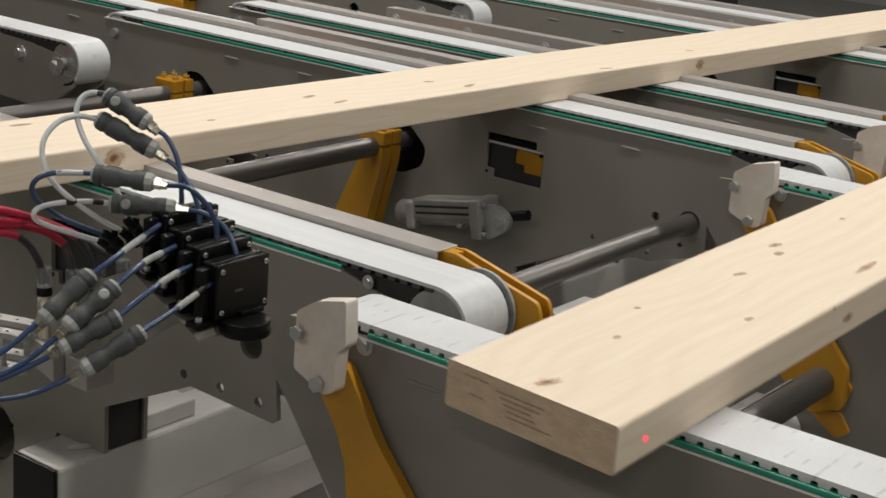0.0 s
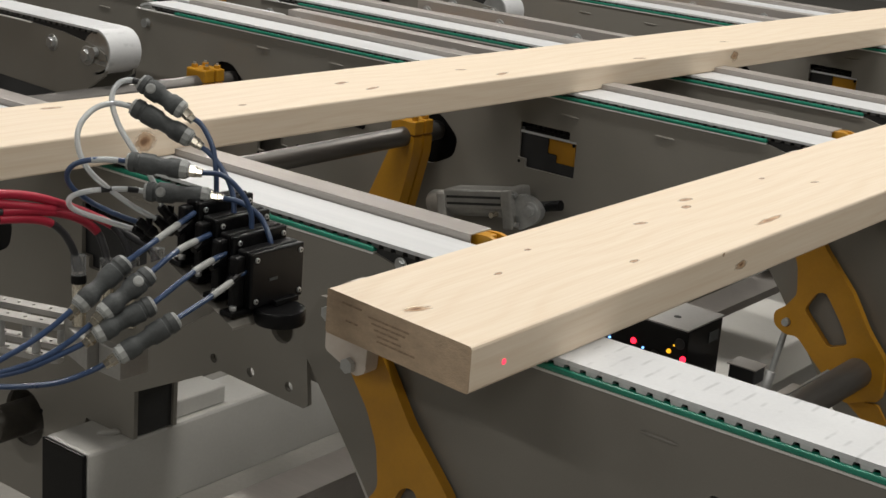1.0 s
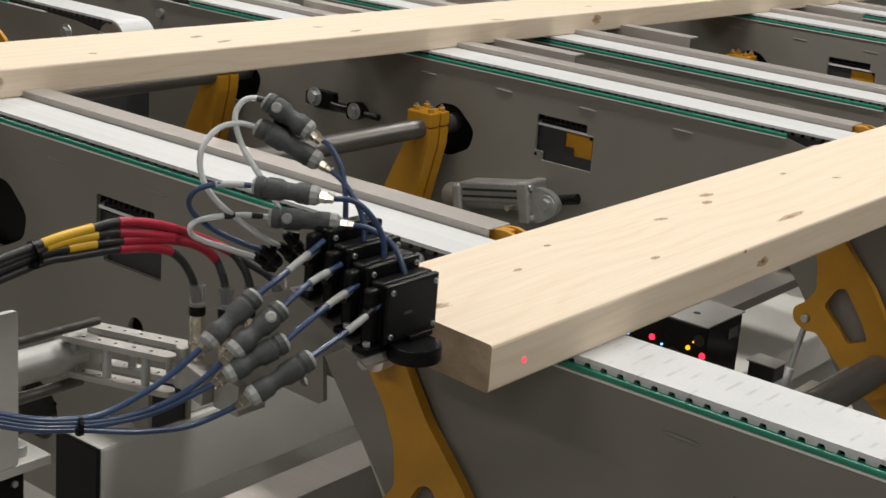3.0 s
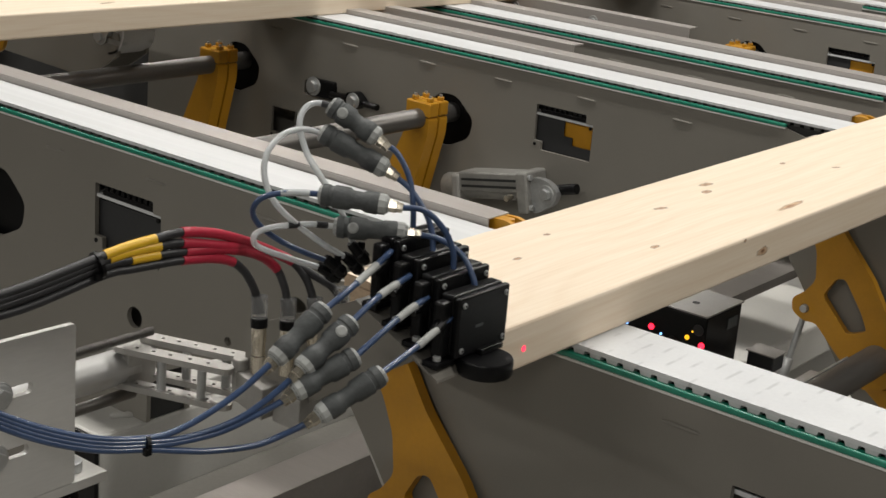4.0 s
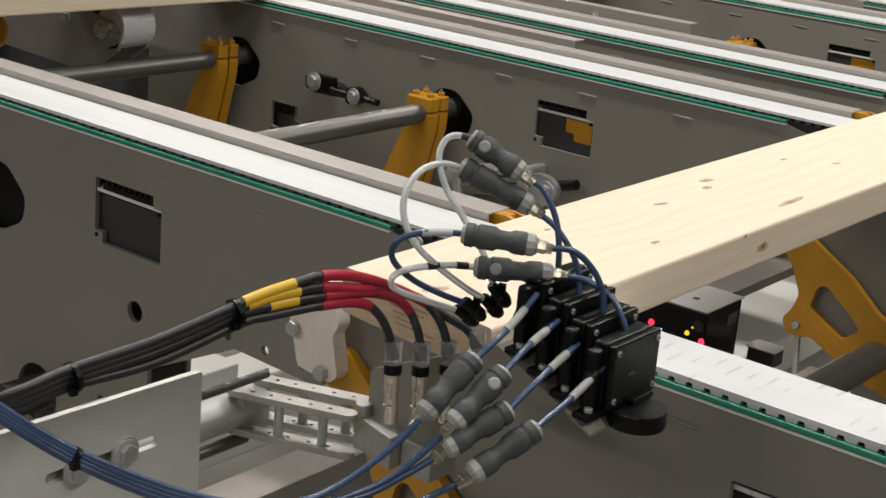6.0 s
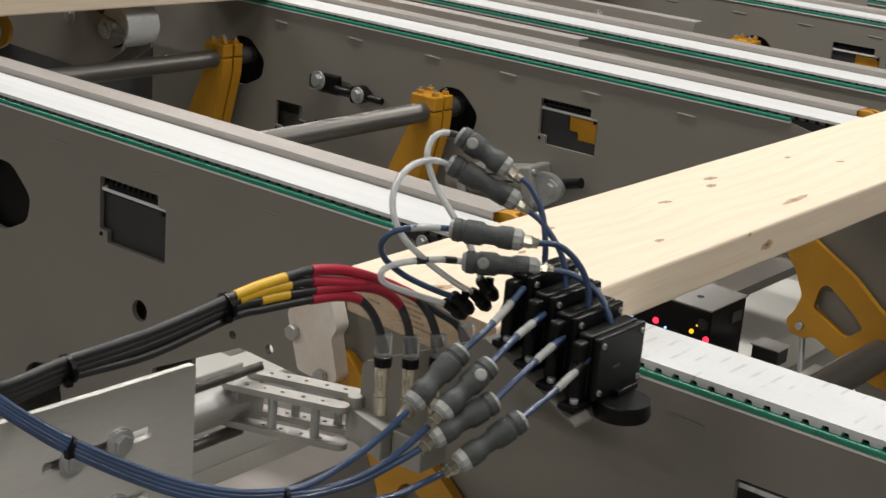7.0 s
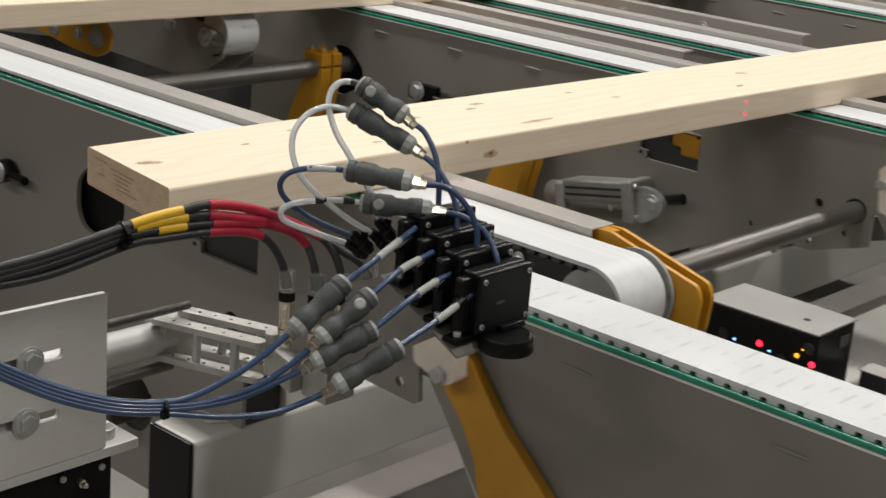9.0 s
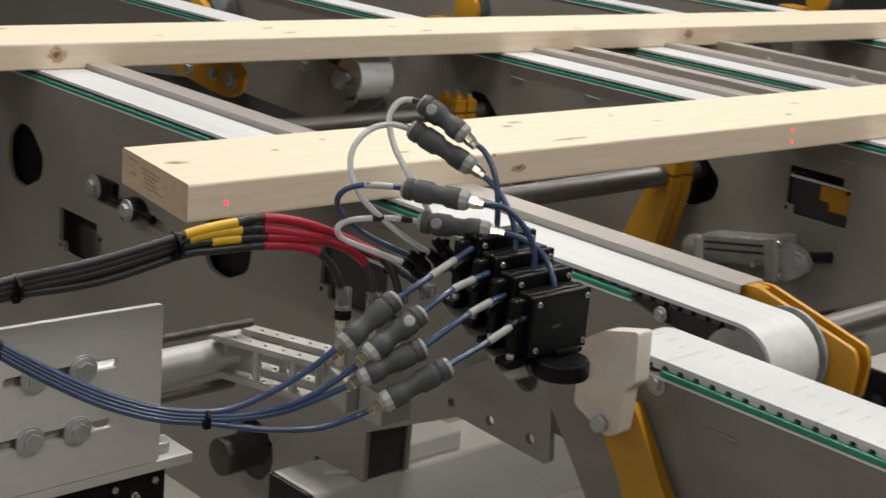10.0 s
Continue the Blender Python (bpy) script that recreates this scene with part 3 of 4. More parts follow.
for px, py in ((D1X, 0.906), (D2X, 0.880), (D3X, 0.880), (D4X, 0.880), (D5X, 0.880)):
    g = thing("gear_guard", "dark grey guard plate seen through a cut-out in the side plate", "guard", "guards behind cut-outs")
    stepped = [(py + 0.075, -0.19), (py + 0.075, -0.098), (py + 0.004, -0.104), (py + 0.004, -0.136), (py - 0.018, -0.136), (py - 0.018, -0.152), (py - 0.075, -0.152), (py - 0.075, -0.19)]
    flat = [(py + 0.10, -0.225), (py + 0.10, -0.108), (py - 0.10, -0.108), (py - 0.10, -0.225)]
    part("guard_plate", plate(px + 0.010, 0.002, rounded(flat if px == D1X else stepped, 0.003, 2)), GUARD, g)
    # added black sheet: the shade inside the cut-out, set as colour
    part("shade_back", box(px + 0.030, px + 0.0315, py - 0.10, py + 0.10, -0.225, -0.055, 0.0004), VOID, g, "black sheet added for the shade behind the guard")
    part("chain_rail", box(px + 0.004, px + 0.0095, py - 0.06, py + 0.062, -0.100, -0.090, 0.001), BLACK, g)
    for k in range(9):
        part("chain_link", box(px + 0.0025, px + 0.0088, py - 0.052 + 0.0125 * k, py - 0.044 + 0.0125 * k, -0.089, -0.083, 0.001), BLACK, g)
    if px != D1X:
        yb = thing("yellow_bracket", "yellow painted bracket seen through a side plate cut-out", "bracket", "yellow brackets behind cut-outs")
        part("bracket_plate", box(px + 0.014, px + 0.022, py - 0.068, py + 0.012, -0.168, -0.106, 0.002), YELLOW, yb)
        part("bracket_rib", box(px + 0.0105, px + 0.0138, py - 0.062, py - 0.058, -0.150, -0.106, 0.0008), YELLOW, yb)

# ---- yellow end plates by the pulley of the middle conveyor ----
for base in (D1X, D2X, D3X):
    yp = thing("end_guard", "pair of golden yellow guard plates beside a belt pulley", "guard", "yellow end guards")
    prof = rounded([(0.345, 0.006), (0.30, 0.010), (0.165, -0.024), (0.158, -0.04), (0.162, -0.085), (0.25, -0.11), (0.36, -0.09)], 0.006)
    part("guard_plate", plate(base + 0.104, 0.007, prof), YELLOW, yp)
    part("guard_plate", plate(base + 0.128, 0.007, prof), YELLOW, yp)
    part("spacer", box(base + 0.111, base + 0.128, 0.30, 0.335, -0.02, 0.0085, 0.002), YELLOW, yp)
    part("pulley_lip", lathe((base + 0.0975, 0.247, -0.052), (base + 0.1025, 0.247, -0.052), ((0, 0.048), (0, 0.0545), (1, 0.0545), (1, 0.048)), 32), CONN_RING, yp, "grey flange ring of the pulley", smooth=True)

# ---- frame beam ----
beam = thing("frame_beam", "pale grey square steel frame beam with a black end cap", "beam")
part("tube", box(0.243, 6.0, 0.857, 0.957, -0.565, -0.431, 0.006), GREY_LIGHT, beam)
part("end_cap", box(0.236, 0.243, 0.858, 0.956, -0.564, -0.432, 0.002), BLACK, beam, "black plastic end cap")
for wx in (0.30, 0.335, 0.36):
    part("weld_bead", lathe((wx, 0.905, -0.4285), (wx + 0.03, 0.885, -0.4285), ((0, 0.003), (0.2, 0.006), (0.5, 0.0048), (0.8, 0.0062), (1, 0.003)), 8), GREY_LIGHT, beam, smooth=True)
beam2 = thing("frame_beam", "long pale grey frame beam near the floor", "beam")
part("tube", box(-0.2, 6.0, 0.30, 0.42, -0.82, -0.70, 0.008), GREY_LIGHT, beam2)
part("foot", box(0.5, 0.62, 0.31, 0.41, FLOOR_Z, -0.70, 0.004), GREY_LIGHT, beam2)
part("foot", box(2.5, 2.62, 0.31, 0.41, FLOOR_Z, -0.70, 0.004), GREY_LIGHT, beam2)
for bx in (1.1, 3.4):
    part("post", box(bx, bx + 0.1, 0.86, 0.954, FLOOR_Z, -0.565, 0.004), GREY_LIGHT, beam)

# ---- sensor box with lights between the feeding conveyors ----
sb = thing("sensor_box", "black sensor box with coloured indicator lights and grey lid", "sensor", at=pose(0.735, 0.09, -0.15))
part("body", box(0, 0.102, 0.060, 0.235, -0.115, -0.002, 0.002), BLACK, sb)
part("lid", box(-0.002, 0.108, 0.060, 0.245, -0.001, 0.0012, 0.0005), LID, sb, "grey sheet metal lid with a round hole")
part("lid_hole", rod((0.042, 0.103, 0.0008), (0.042, 0.103, 0.0016), 0.0055, seg=16), VOID, sb)
part("cheek", plate(-0.030, 0.002, [(0.002, -0.115), (0.060, -0.115), (0.060, -0.060), (0.012, -0.068)]), BLACK, sb, "black bent cheek plate")
part("label_plate", box(0.062, 0.090, 0.0585, 0.0598, -0.032, -0.016), CONN, sb, "small pale grey label")
for yy, zz, mm, rr in ((0.147, -0.038, LED_RED, 0.0046), (0.064, -0.043, LED_RED, 0.0046), (0.130, -0.044, LED_BLUE, 0.0017), (0.187, -0.044, LED_BLUE, 0.0018), (0.088, -0.037, LED_YELLOW, 0.0036), (0.080, -0.026, LED_YELLOW, 0.0016)):
    part("indicator_light", lathe((-0.0005, yy, zz), (-0.004, yy, zz), ((0, rr), (0.6, rr * 0.9), (1, rr * 0.3)), 12), mm, sb)
for yy, zz in ((0.205, -0.04), (0.110, -0.05), (0.072, -0.022)):
    part("lens", lathe((-0.0005, yy, zz), (-0.003, yy, zz), ((0, 0.0085), (0.7, 0.008), (1, 0.004)), 18), CABLE, sb, "round dark lens")
part("terminal_box", box(0.092, 0.126, -0.006, 0.036, -0.088, -0.064, 0.002), GUARD, sb, "small dark terminal box")
part("terminal_lid", box(0.089, 0.128, -0.008, 0.038, -0.064, -0.062, 0.0006), LID, sb)
for k in range(4):
    way = spline([(0.02 + 0.012 * k, 0.062, -0.095), (0.04 + 0.010 * k, 0.030, -0.090 - 0.006 * k), (0.075 + 0.006 * k, 0.005, -0.105), (0.11, -0.03 + 0.01 * k, -0.15)], 6)
    part("cable", hose(way, 0.003, 8), CABLE, sb, "thin black cable", smooth=True)
part("bracket", box(0.02, 0.08, 0.0, 0.058, -0.14, -0.116, 0.003), STEEL, sb)
part("stand", box(0.03, 0.07, 0.09, 0.17, FLOOR_Z, -0.115, 0.002), STEEL, sb)


# ---- stop arms ----
SY, SZ = 0.088, -0.325


def stop_arm(x):
    """Pivoting yellow stop arm with its white plastic head, in the space of its shaft."""
    a = thing("stop_arm", "golden yellow pivoting stop arm with a white plastic stop block", "stop arm", "stop arms", at=pose(x, SY, SZ))

    def q(loop):
        return [(y - SY, z - SZ) for y, z in loop]

    arm = rounded(q([(0.285, -0.085), (0.243, -0.052), (0.232, -0.062), (0.182, -0.132), (0.120, -0.195), (0.083, -0.249), (0.045, -0.290), (0.040, -0.360), (0.100, -0.385), (0.149, -0.346), (0.205, -0.296), (0.226, -0.300), (0.250, -0.288), (0.254, -0.265), (0.235, -0.250), (0.218, -0.224), (0.226, -0.175), (0.245, -0.135)]), 0.009)
    hole = rounded(q([(0.201, -0.246), (0.184, -0.211), (0.168, -0.205), (0.130, -0.253), (0.113, -0.283), (0.147, -0.299)]), 0.008)
    ear = ring_loop(0.228 - SY, -0.277 - SZ, 0.008, 14)
    part("arm", plate(-0.013, 0.014, arm, [hole, ear]), YELLOW, a)
    clamp = part("arm_clamp", plate(0.002, 0.030, rounded([(0.052, 0.012), (0.012, 0.052), (-0.052, 0.0), (-0.040, -0.045), (-0.012, -0.052)], 0.008)), YELLOW, a, "yellow split clamp on the shaft")
    part("clamp_jaw", plate(0.003, 0.028, rounded([(-0.004, -0.054), (-0.040, -0.050), (-0.062, -0.078), (-0.040, -0.098), (0.016, -0.062)], 0.005)), YELLOW, a)
    for u in (-0.012, -0.034):
        part("clamp_bolt", rod((0.017, u, -0.052 + 0.3 * u), (0.017, u - 0.012, -0.112 + 0.3 * u), 0.0055, seg=10), YELLOW, clamp)
    part("pin", rod((-0.020, 0.228 - SY, -0.277 - SZ), (0.010, 0.228 - SY, -0.277 - SZ), 0.0068, seg=14, bev=0.001), STEEL, a)
    part("pull_rod", rod((0.004, 0.232 - SY, -0.285 - SZ), (-0.02, 0.236 - SY, -0.375 - SZ), 0.0055, seg=12), STEEL, a, "thin steel pull rod", smooth=True)
    part("rod_sleeve", rod((-0.02, 0.236 - SY, -0.370 - SZ), (-0.036, 0.239 - SY, -0.43 - SZ), 0.010, seg=14, bev=0.002), STEEL, a, smooth=True)
    block = rounded(q([(0.300, -0.002), (0.272, 0.018), (0.229, 0.031), (0.224, -0.022), (0.236, -0.034), (0.236, -0.082), (0.250, -0.090), (0.298, -0.072)]), 0.005)
    b = part("stop_block", plate(-0.034, 0.021, block), WHITE_POM, a, "white plastic stop block, stained brown")
    for y, z in ((0.293, -0.026), (0.258, -0.078)):
        hexbolt((-0.034, y - SY, z - SZ), (-1, 0, 0), 0.0095, b, washer=False)
    return a


ARMS = [stop_arm(0.148), stop_arm(1.25), stop_arm(1.79)]
# added pale strip: side plate end that is lit differently, no separate part
strut = thing("lit_plate_strip", "paler strip added for the lit end of the side plate", "strut")
part("lit_strip", plate(0.166, 0.006, [(0.36, -0.095), (0.325, -0.10), (0.02, -0.50), (0.08, -0.52)]), GREY_LIGHT, strut)


# ---- boards ----
BW, BT = 0.209, 0.049


def board(length, skew, label, knots, face_knots, stamp=False):
    """Planed board along x with chamfered edges, knots and rough ends."""
    b = thing("board", label, "board", "boards on the conveyor")
    bm = box(0, length, 0, BW, 0, BT)
    for v in bm.verts:
        if v.co.x < 0.5 * length:
            v.co.x += skew * v.co.y / BW
    bmesh.ops.bevel(bm, geom=[e for e in bm.edges if abs(e.verts[0].co.x - e.verts[1].co.x) > 1], offset=0.0035, segments=2, affect="EDGES", profile=0.5)
    for f in bm.faces:
        f.material_index = 1 if abs(f.normal.x) > 0.7 else 0
    part("timber", bm, [WOOD, ENDGRAIN], b, "pale planed spruce with rough sawn end")
    for x, y, rx, ry in knots:
        k = lathe((0, 0, -0.002), (0, 0, 0.0), ((0, 1), (1, 1)), 20)
        part("knot", k, KNOT, b, "brown knot", at=Matrix.Translation((x, y, BT + 0.0004)) @ Matrix.Rotation(radians(17 * math.sin(91 * x)), 4, "Z") @ Matrix.Diagonal((rx * 2.3, ry * 1.7, 1, 1)))
    for x, z, rx, rz in face_knots:
        k = lathe((0, 0.002, 0), (0, 0, 0), ((0, 1), (1, 1)), 16)
        part("knot", k, KNOT, b, "brown knot", at=Matrix.Translation((x, -0.0004, z)) @ Matrix.Diagonal((rx * 2.0, 1, rz * 1.3, 1)))
    if stamp:
        for y0, y1, z in ((0.155, 0.185, 0.040), (0.085, 0.145, 0.036), (0.09, 0.14, 0.0305), (0.10, 0.135, 0.025), (0.095, 0.13, 0.0195), (0.075, 0.13, 0.014), (0.16, 0.178, 0.022)):
            xo = skew * (y0 + y1) / 2 / BW
            m = box(-0.0004, 0.0, -(y1 - y0) / 2, (y1 - y0) / 2, -0.0009, 0.0009)
            part("stamp_bar", m, INK, b, "faded brown stamp line", at=Matrix.Translation((xo - 0.0003, (y0 + y1) / 2, z)) @ Matrix.Rotation(-math.atan2(skew, BW), 4, "Z"))
    return b


board_a = board(4.2, 0.025, "pale planed spruce board with knots and a stamped end",
                [(0.688, 0.158, 0.011, 0.005), (0.655, 0.138, 0.008, 0.005), (0.691, 0.034, 0.026, 0.005), (0.529, 0.133, 0.008, 0.004), (0.378, 0.05, 0.006, 0.004), (0.313, 0.156, 0.004, 0.003),
                 (0.045, 0.105, 0.012, 0.007), (0.209, 0.123, 0.005, 0.003), (1.36, 0.12, 0.012, 0.004), (1.25, 0.05, 0.01, 0.004), (0.95, 0.09, 0.006, 0.003), (0.90, 0.15, 0.005, 0.003)],
                [(0.554, 0.023, 0.012, 0.007), (0.503, 0.046, 0.003, 0.003)], stamp=True)
for lx, lz in ((0.055, 0.021), (1.2, 0.035), (1.2, 0.015)):
    part("laser_spot", lathe((lx, -0.0004, lz), (lx, -0.0008, lz), ((0, 0.0032), (1, 0.0032)), 12), LASER, board_a, "red light spot of a laser barrier")
board_b = board(5.6, 0.0, "pale planed spruce board lying across the belts further on",
                [(1.182, 0.11, 0.012, 0.006), (1.2, 0.05, 0.014, 0.005), (0.898, 0.05, 0.006, 0.004), (1.542, 0.035, 0.015, 0.006), (1.497, 0.10, 0.008, 0.005), (1.982, 0.015, 0.013, 0.005), (2.397, 0.06, 0.009, 0.004), (0.62, 0.17, 0.012, 0.006)],
                [(0.664, 0.027, 0.016, 0.019), (2.35, 0.03, 0.014, 0.014)])

# ---- far end of the line ----
dark = thing("roller_table", "dark machine frame behind the conveyors with yellow roller hubs", "machine")
part("frame_top", box(-3.0, 7.0, 3.12, 6.0, -0.40, -0.20, 0.01), BLACK, dark)
part("frame_front", box(-3.0, 7.0, 3.10, 3.16, FLOOR_Z, -0.22, 0.01), VOID, dark)
for hx in (1.55, 1.96, 2.60, 3.27, 3.93, 4.62):
    hub = part("roller", rod((hx - 0.10, 2.98, -0.10), (hx - 0.02, 2.98, -0.10), 0.062, seg=28, bev=0.004), CONN, dark, "grey rubber drive roller", smooth=True)
    part("hub_disc", rod((hx - 0.125, 2.98, -0.105), (hx - 0.102, 2.98, -0.105), 0.055, seg=28, bev=0.003), YELLOW, hub, "yellow hub disc", smooth=True)
    part("hub_arm", box(hx - 0.13, hx - 0.03, 2.95, 3.16, -0.19, -0.15, 0.004), YELLOW, hub)
yg = thing("end_guard", "golden yellow guard plate with three bolts beside a pulley", "guard", "yellow end guards")
part("guard_plate", plate(0.80, 0.008, rounded([(2.30, 0.0), (1.89, -0.008), (1.852, -0.035), (1.86, -0.072), (1.905, -0.095), (2.0, -0.088), (2.20, -0.06), (2.32, -0.04)], 0.02, 5)), YELLOW, yg)
for y, z, r in ((2.057, -0.058, 0.011), (1.968, -0.054, 0.009), (1.903, -0.052, 0.014)):
    hexbolt((0.80, y, z), (-1, 0, 0), r, yg)
ch = thing("frame_channel", "grey steel channel welded on the frame beam", "channel")
# added dark sheet for the shaded interior of the notch
part("shade_sheet", box(D1X + 0.008, D1X + BELT_W - 0.008, 0.858, 0.864, -0.43, -0.30), VOID, ch, "dark sheet added for the shade between the side plates")
part("cross_foot", box(D1X + 0.02, D1X + BELT_W + 0.12, 0.868, 0.93, -0.43, -0.40, 0.003), GREY_LIGHT, ch)
for ry0, ry1, rz, mat, lab in ((0.965, 1.05, -0.74, CHANNEL, "grey-brown sheet metal duct low beside the frame beam"), (0.70, 0.80, -0.80, GREY_LIGHT, "pale grey cable duct on the floor")):
    duct = thing("cable_duct", lab, "cable duct", "floor ducts")
    part("duct_body", box(-0.6, 5.0, ry0, ry1, FLOOR_Z, rz, 0.004), mat, duct)
    part("duct_lid", box(-0.6, 5.0, ry0 - 0.004, ry1 + 0.004, rz, rz + 0.006, 0.001), mat, duct)
for by0, bz0, bx0 in ((0.40, -0.55, 0.72), (0.16, -0.66, 0.62)):
    lower = thing("frame_beam", "pale grey steel beam low between the conveyors", "beam")
    # colour raised above the posts' grey to look brightly lit
    part("tube", box(bx0, 6.0, by0, by0 + 0.18, bz0, bz0 + 0.08, 0.006), LIT_BEAM, lower)
    for px in (0.95, 3.0):
        part("post", box(px, px + 0.08, by0 + 0.01, by0 + 0.09, FLOOR_Z, bz0, 0.004), GREY_LIGHT, lower)
tray = thing("cable_tray", "perforated steel cable tray beside the sensor box", "cable tray")
part("tray_bed", box(0.86, 1.15, 0.10, 0.16, -0.345, -0.341), STEEL, tray)
part("tray_side", box(0.86, 1.15, 0.10, 0.104, -0.341, -0.30), STEEL, tray)
for k in range(9):
    part("tray_slot", box(0.87 + 0.03 * k, 0.89 + 0.03 * k, 0.0985, 0.1, -0.325, -0.317), VOID, tray)
for cx in (0.88, 1.12):
    part("tray_post", box(cx, cx + 0.02, 0.12, 0.14, FLOOR_Z, -0.345), STEEL, tray)


# ---- measuring head on its carriage ----
head = thing("measuring_head", "black sensor boxes with blue hoses and cables on aluminium carriage", "measuring head")


def sensor_box(x, y, z):
    """Flat black housing with lid, lid screws and a screwed foot."""
    b = part("sensor_housing", box(x - 0.071, x - 0.001, y, y + 0.0145, z - 0.056, z, 0.002), BLACK, head, "flat black plastic sensor housing")
    part("lid", box(x - 0.072, x, y - 0.0075, y - 0.0008, z - 0.056, z - 0.0005, 0.0018), BLACK, b)
    for sx in (x - 0.0655, x - 0.006):
        for sz in (z - 0.049, z - 0.0075):
            part("screw", rod((sx, y - 0.007, sz), (sx, y - 0.0092, sz), 0.0027, seg=12, bev=0.0006), STEEL, b)
            part("screw_socket", rod((sx, y - 0.0090, sz), (sx, y - 0.0095, sz), 0.0012, seg=6), VOID, b)
    part("foot", box(x - 0.092, x - 0.066, y - 0.003, y + 0.014, z - 0.062, z - 0.0565, 0.0012), BLACK, b)
    part("foot_screw", rod((x - 0.085, y + 0.003, z - 0.0565), (x - 0.085, y + 0.003, z - 0.052), 0.0036, seg=12, bev=0.0008), STEEL, b)
    part("side_rib", box(x - 0.084, x - 0.071, y + 0.001, y + 0.013, z - 0.056, z - 0.004, 0.003), BLACK, b)
    part("cable_gland", lathe((x - 0.071, y + 0.007, z - 0.020), (x - 0.092, y + 0.004, z - 0.029), ((0, 0.0065), (0.6, 0.0058), (1, 0.0042)), 12), BLACK, b)


BOXES = [(-0.0350 - 0.0004 * k, -0.0045 + 0.0238 * k, 0.1200 + 0.0113 * k) for k in range(4)]
for bx, by, bz in BOXES:
    sensor_box(bx, by, bz)
part("label_plate", box(-0.083, -0.072, -0.0127, -0.0118, 0.0885, 0.0910), CONN, head)
disc = lathe((-0.0752, -0.0203, 0.0475), (-0.0752, -0.0203, 0.0625), ((0, 0.0245), (0.1, 0.0255), (0.9, 0.0255), (1, 0.0245)), 44)
part("guide_disc", disc, BLACK, head, "round black plastic guide disc", smooth=True)
part("disc_holder", box(-0.078, -0.046, -0.018, -0.004, 0.0625, 0.068, 0.001), BLACK, head)
shelf = box(-0.128, -0.034, -0.010, 0.088, 0.0520, 0.0545)
for v in shelf.verts:
    v.co.z += 0.475 * v.co.y
part("mounting_plate", shelf, GREY, head, "folded grey steel mounting plate")
part("side_plate", plate(-0.124, 0.004, rounded([(0.02, 0.058), (0.09, 0.094), (0.225, 0.030), (0.225, -0.030), (0.16, -0.035)], 0.004)), GREY, head, "grey steel side plate")


def connector(a, b, f, r=0.0101, button=False):
    """Grey inline coupling with rings, pale collars and a nickel fitting at f."""
    c = part("connector", lathe(a, b, ((0, 0.6 * r), (0.02, 0.95 * r), (0.12, r), (0.14, 0.9 * r), (0.18, 0.9 * r), (0.2, r * 1.02), (0.42, r), (0.47, 0.8 * r), (0.62, 0.78 * r), (0.68, r * 0.95), (0.84, r * 0.97), (0.88, 0.82 * r), (1, 0.7 * r))), CONN, head, "grey plastic inline connector", smooth=True)
    va, vb = Vector(a), Vector(b)
    part("collar", lathe(va.lerp(vb, -0.04), va.lerp(vb, 0.05), ((0, 0.55 * r), (0.2, 0.8 * r), (1, 0.9 * r)), 12), CONN_RING, c)
    part("collar", lathe(va.lerp(vb, 0.87), va.lerp(vb, 1.02), ((0, 0.93 * r), (0.6, 0.9 * r), (1, 0.6 * r)), 10), CONN_RING, c)
    vf = vb + (Vector(f) - vb).normalized() * 0.013 if (Vector(f) - vb).length > 0 else vb
    part("fitting", lathe(vb, vf, ((0, 0.0045), (0.05, 0.0058), (0.55, 0.0058), (0.6, 0.0048), (1, 0.0044)), 8), BRASS, c, "shiny nickel hose fitting")
    mid = va.lerp(vb, 0.25)
    view = Vector((-0.76, -0.57, 0.3))
    out = (view - (vb - va).normalized() * view.dot((vb - va).normalized())).normalized()
    if button:
        part("button", lathe(mid + out * r * 0.7, mid + out * r * 1.12, ((0, 0.0052), (0.8, 0.005), (1, 0.0035)), 14), CONN_RING, c, "pale oval release button")
    return c


CONNECTORS = [
    ((-0.1074, 0.1486, 0.2568), (-0.0872, 0.1093, 0.2326), (-0.0851, 0.1043, 0.2284)),
    ((-0.1167, 0.1487, 0.2336), (-0.0878, 0.0967, 0.2070), (-0.0845, 0.0902, 0.2030)),
    ((-0.1492, 0.1166, 0.1896), (-0.1186, 0.0661, 0.1869), (-0.1139, 0.0594, 0.1858)),
    ((-0.1249, 0.1188, 0.1555), (-0.0871, 0.0687, 0.1552), (-0.0824, 0.0625, 0.1549)),
    ((-0.2055, 0.0546, 0.1146), (-0.2536, 0.0628, 0.0787), (-0.2569, 0.0637, 0.0754)),
    ((-0.1935, 0.0343, 0.1062), (-0.2421, 0.0435, 0.0741), (-0.2461, 0.0438, 0.0713)),
    ((-0.2013, 0.0212, 0.0813), (-0.2504, 0.0417, 0.0564), (-0.2549, 0.0427, 0.0535)),
    ((-0.1890, 0.0019, 0.0686), (-0.2403, 0.0228, 0.0390), (-0.2447, 0.0252, 0.0357)),
]
for k, (a, b, f) in enumerate(CONNECTORS):
    connector(a, b, f, button=k in (0, 3, 5))


def tube(name, pts, r, mat_, label=""):
    return part(name, hose(spline(pts), r), mat_, head, label, smooth=True)


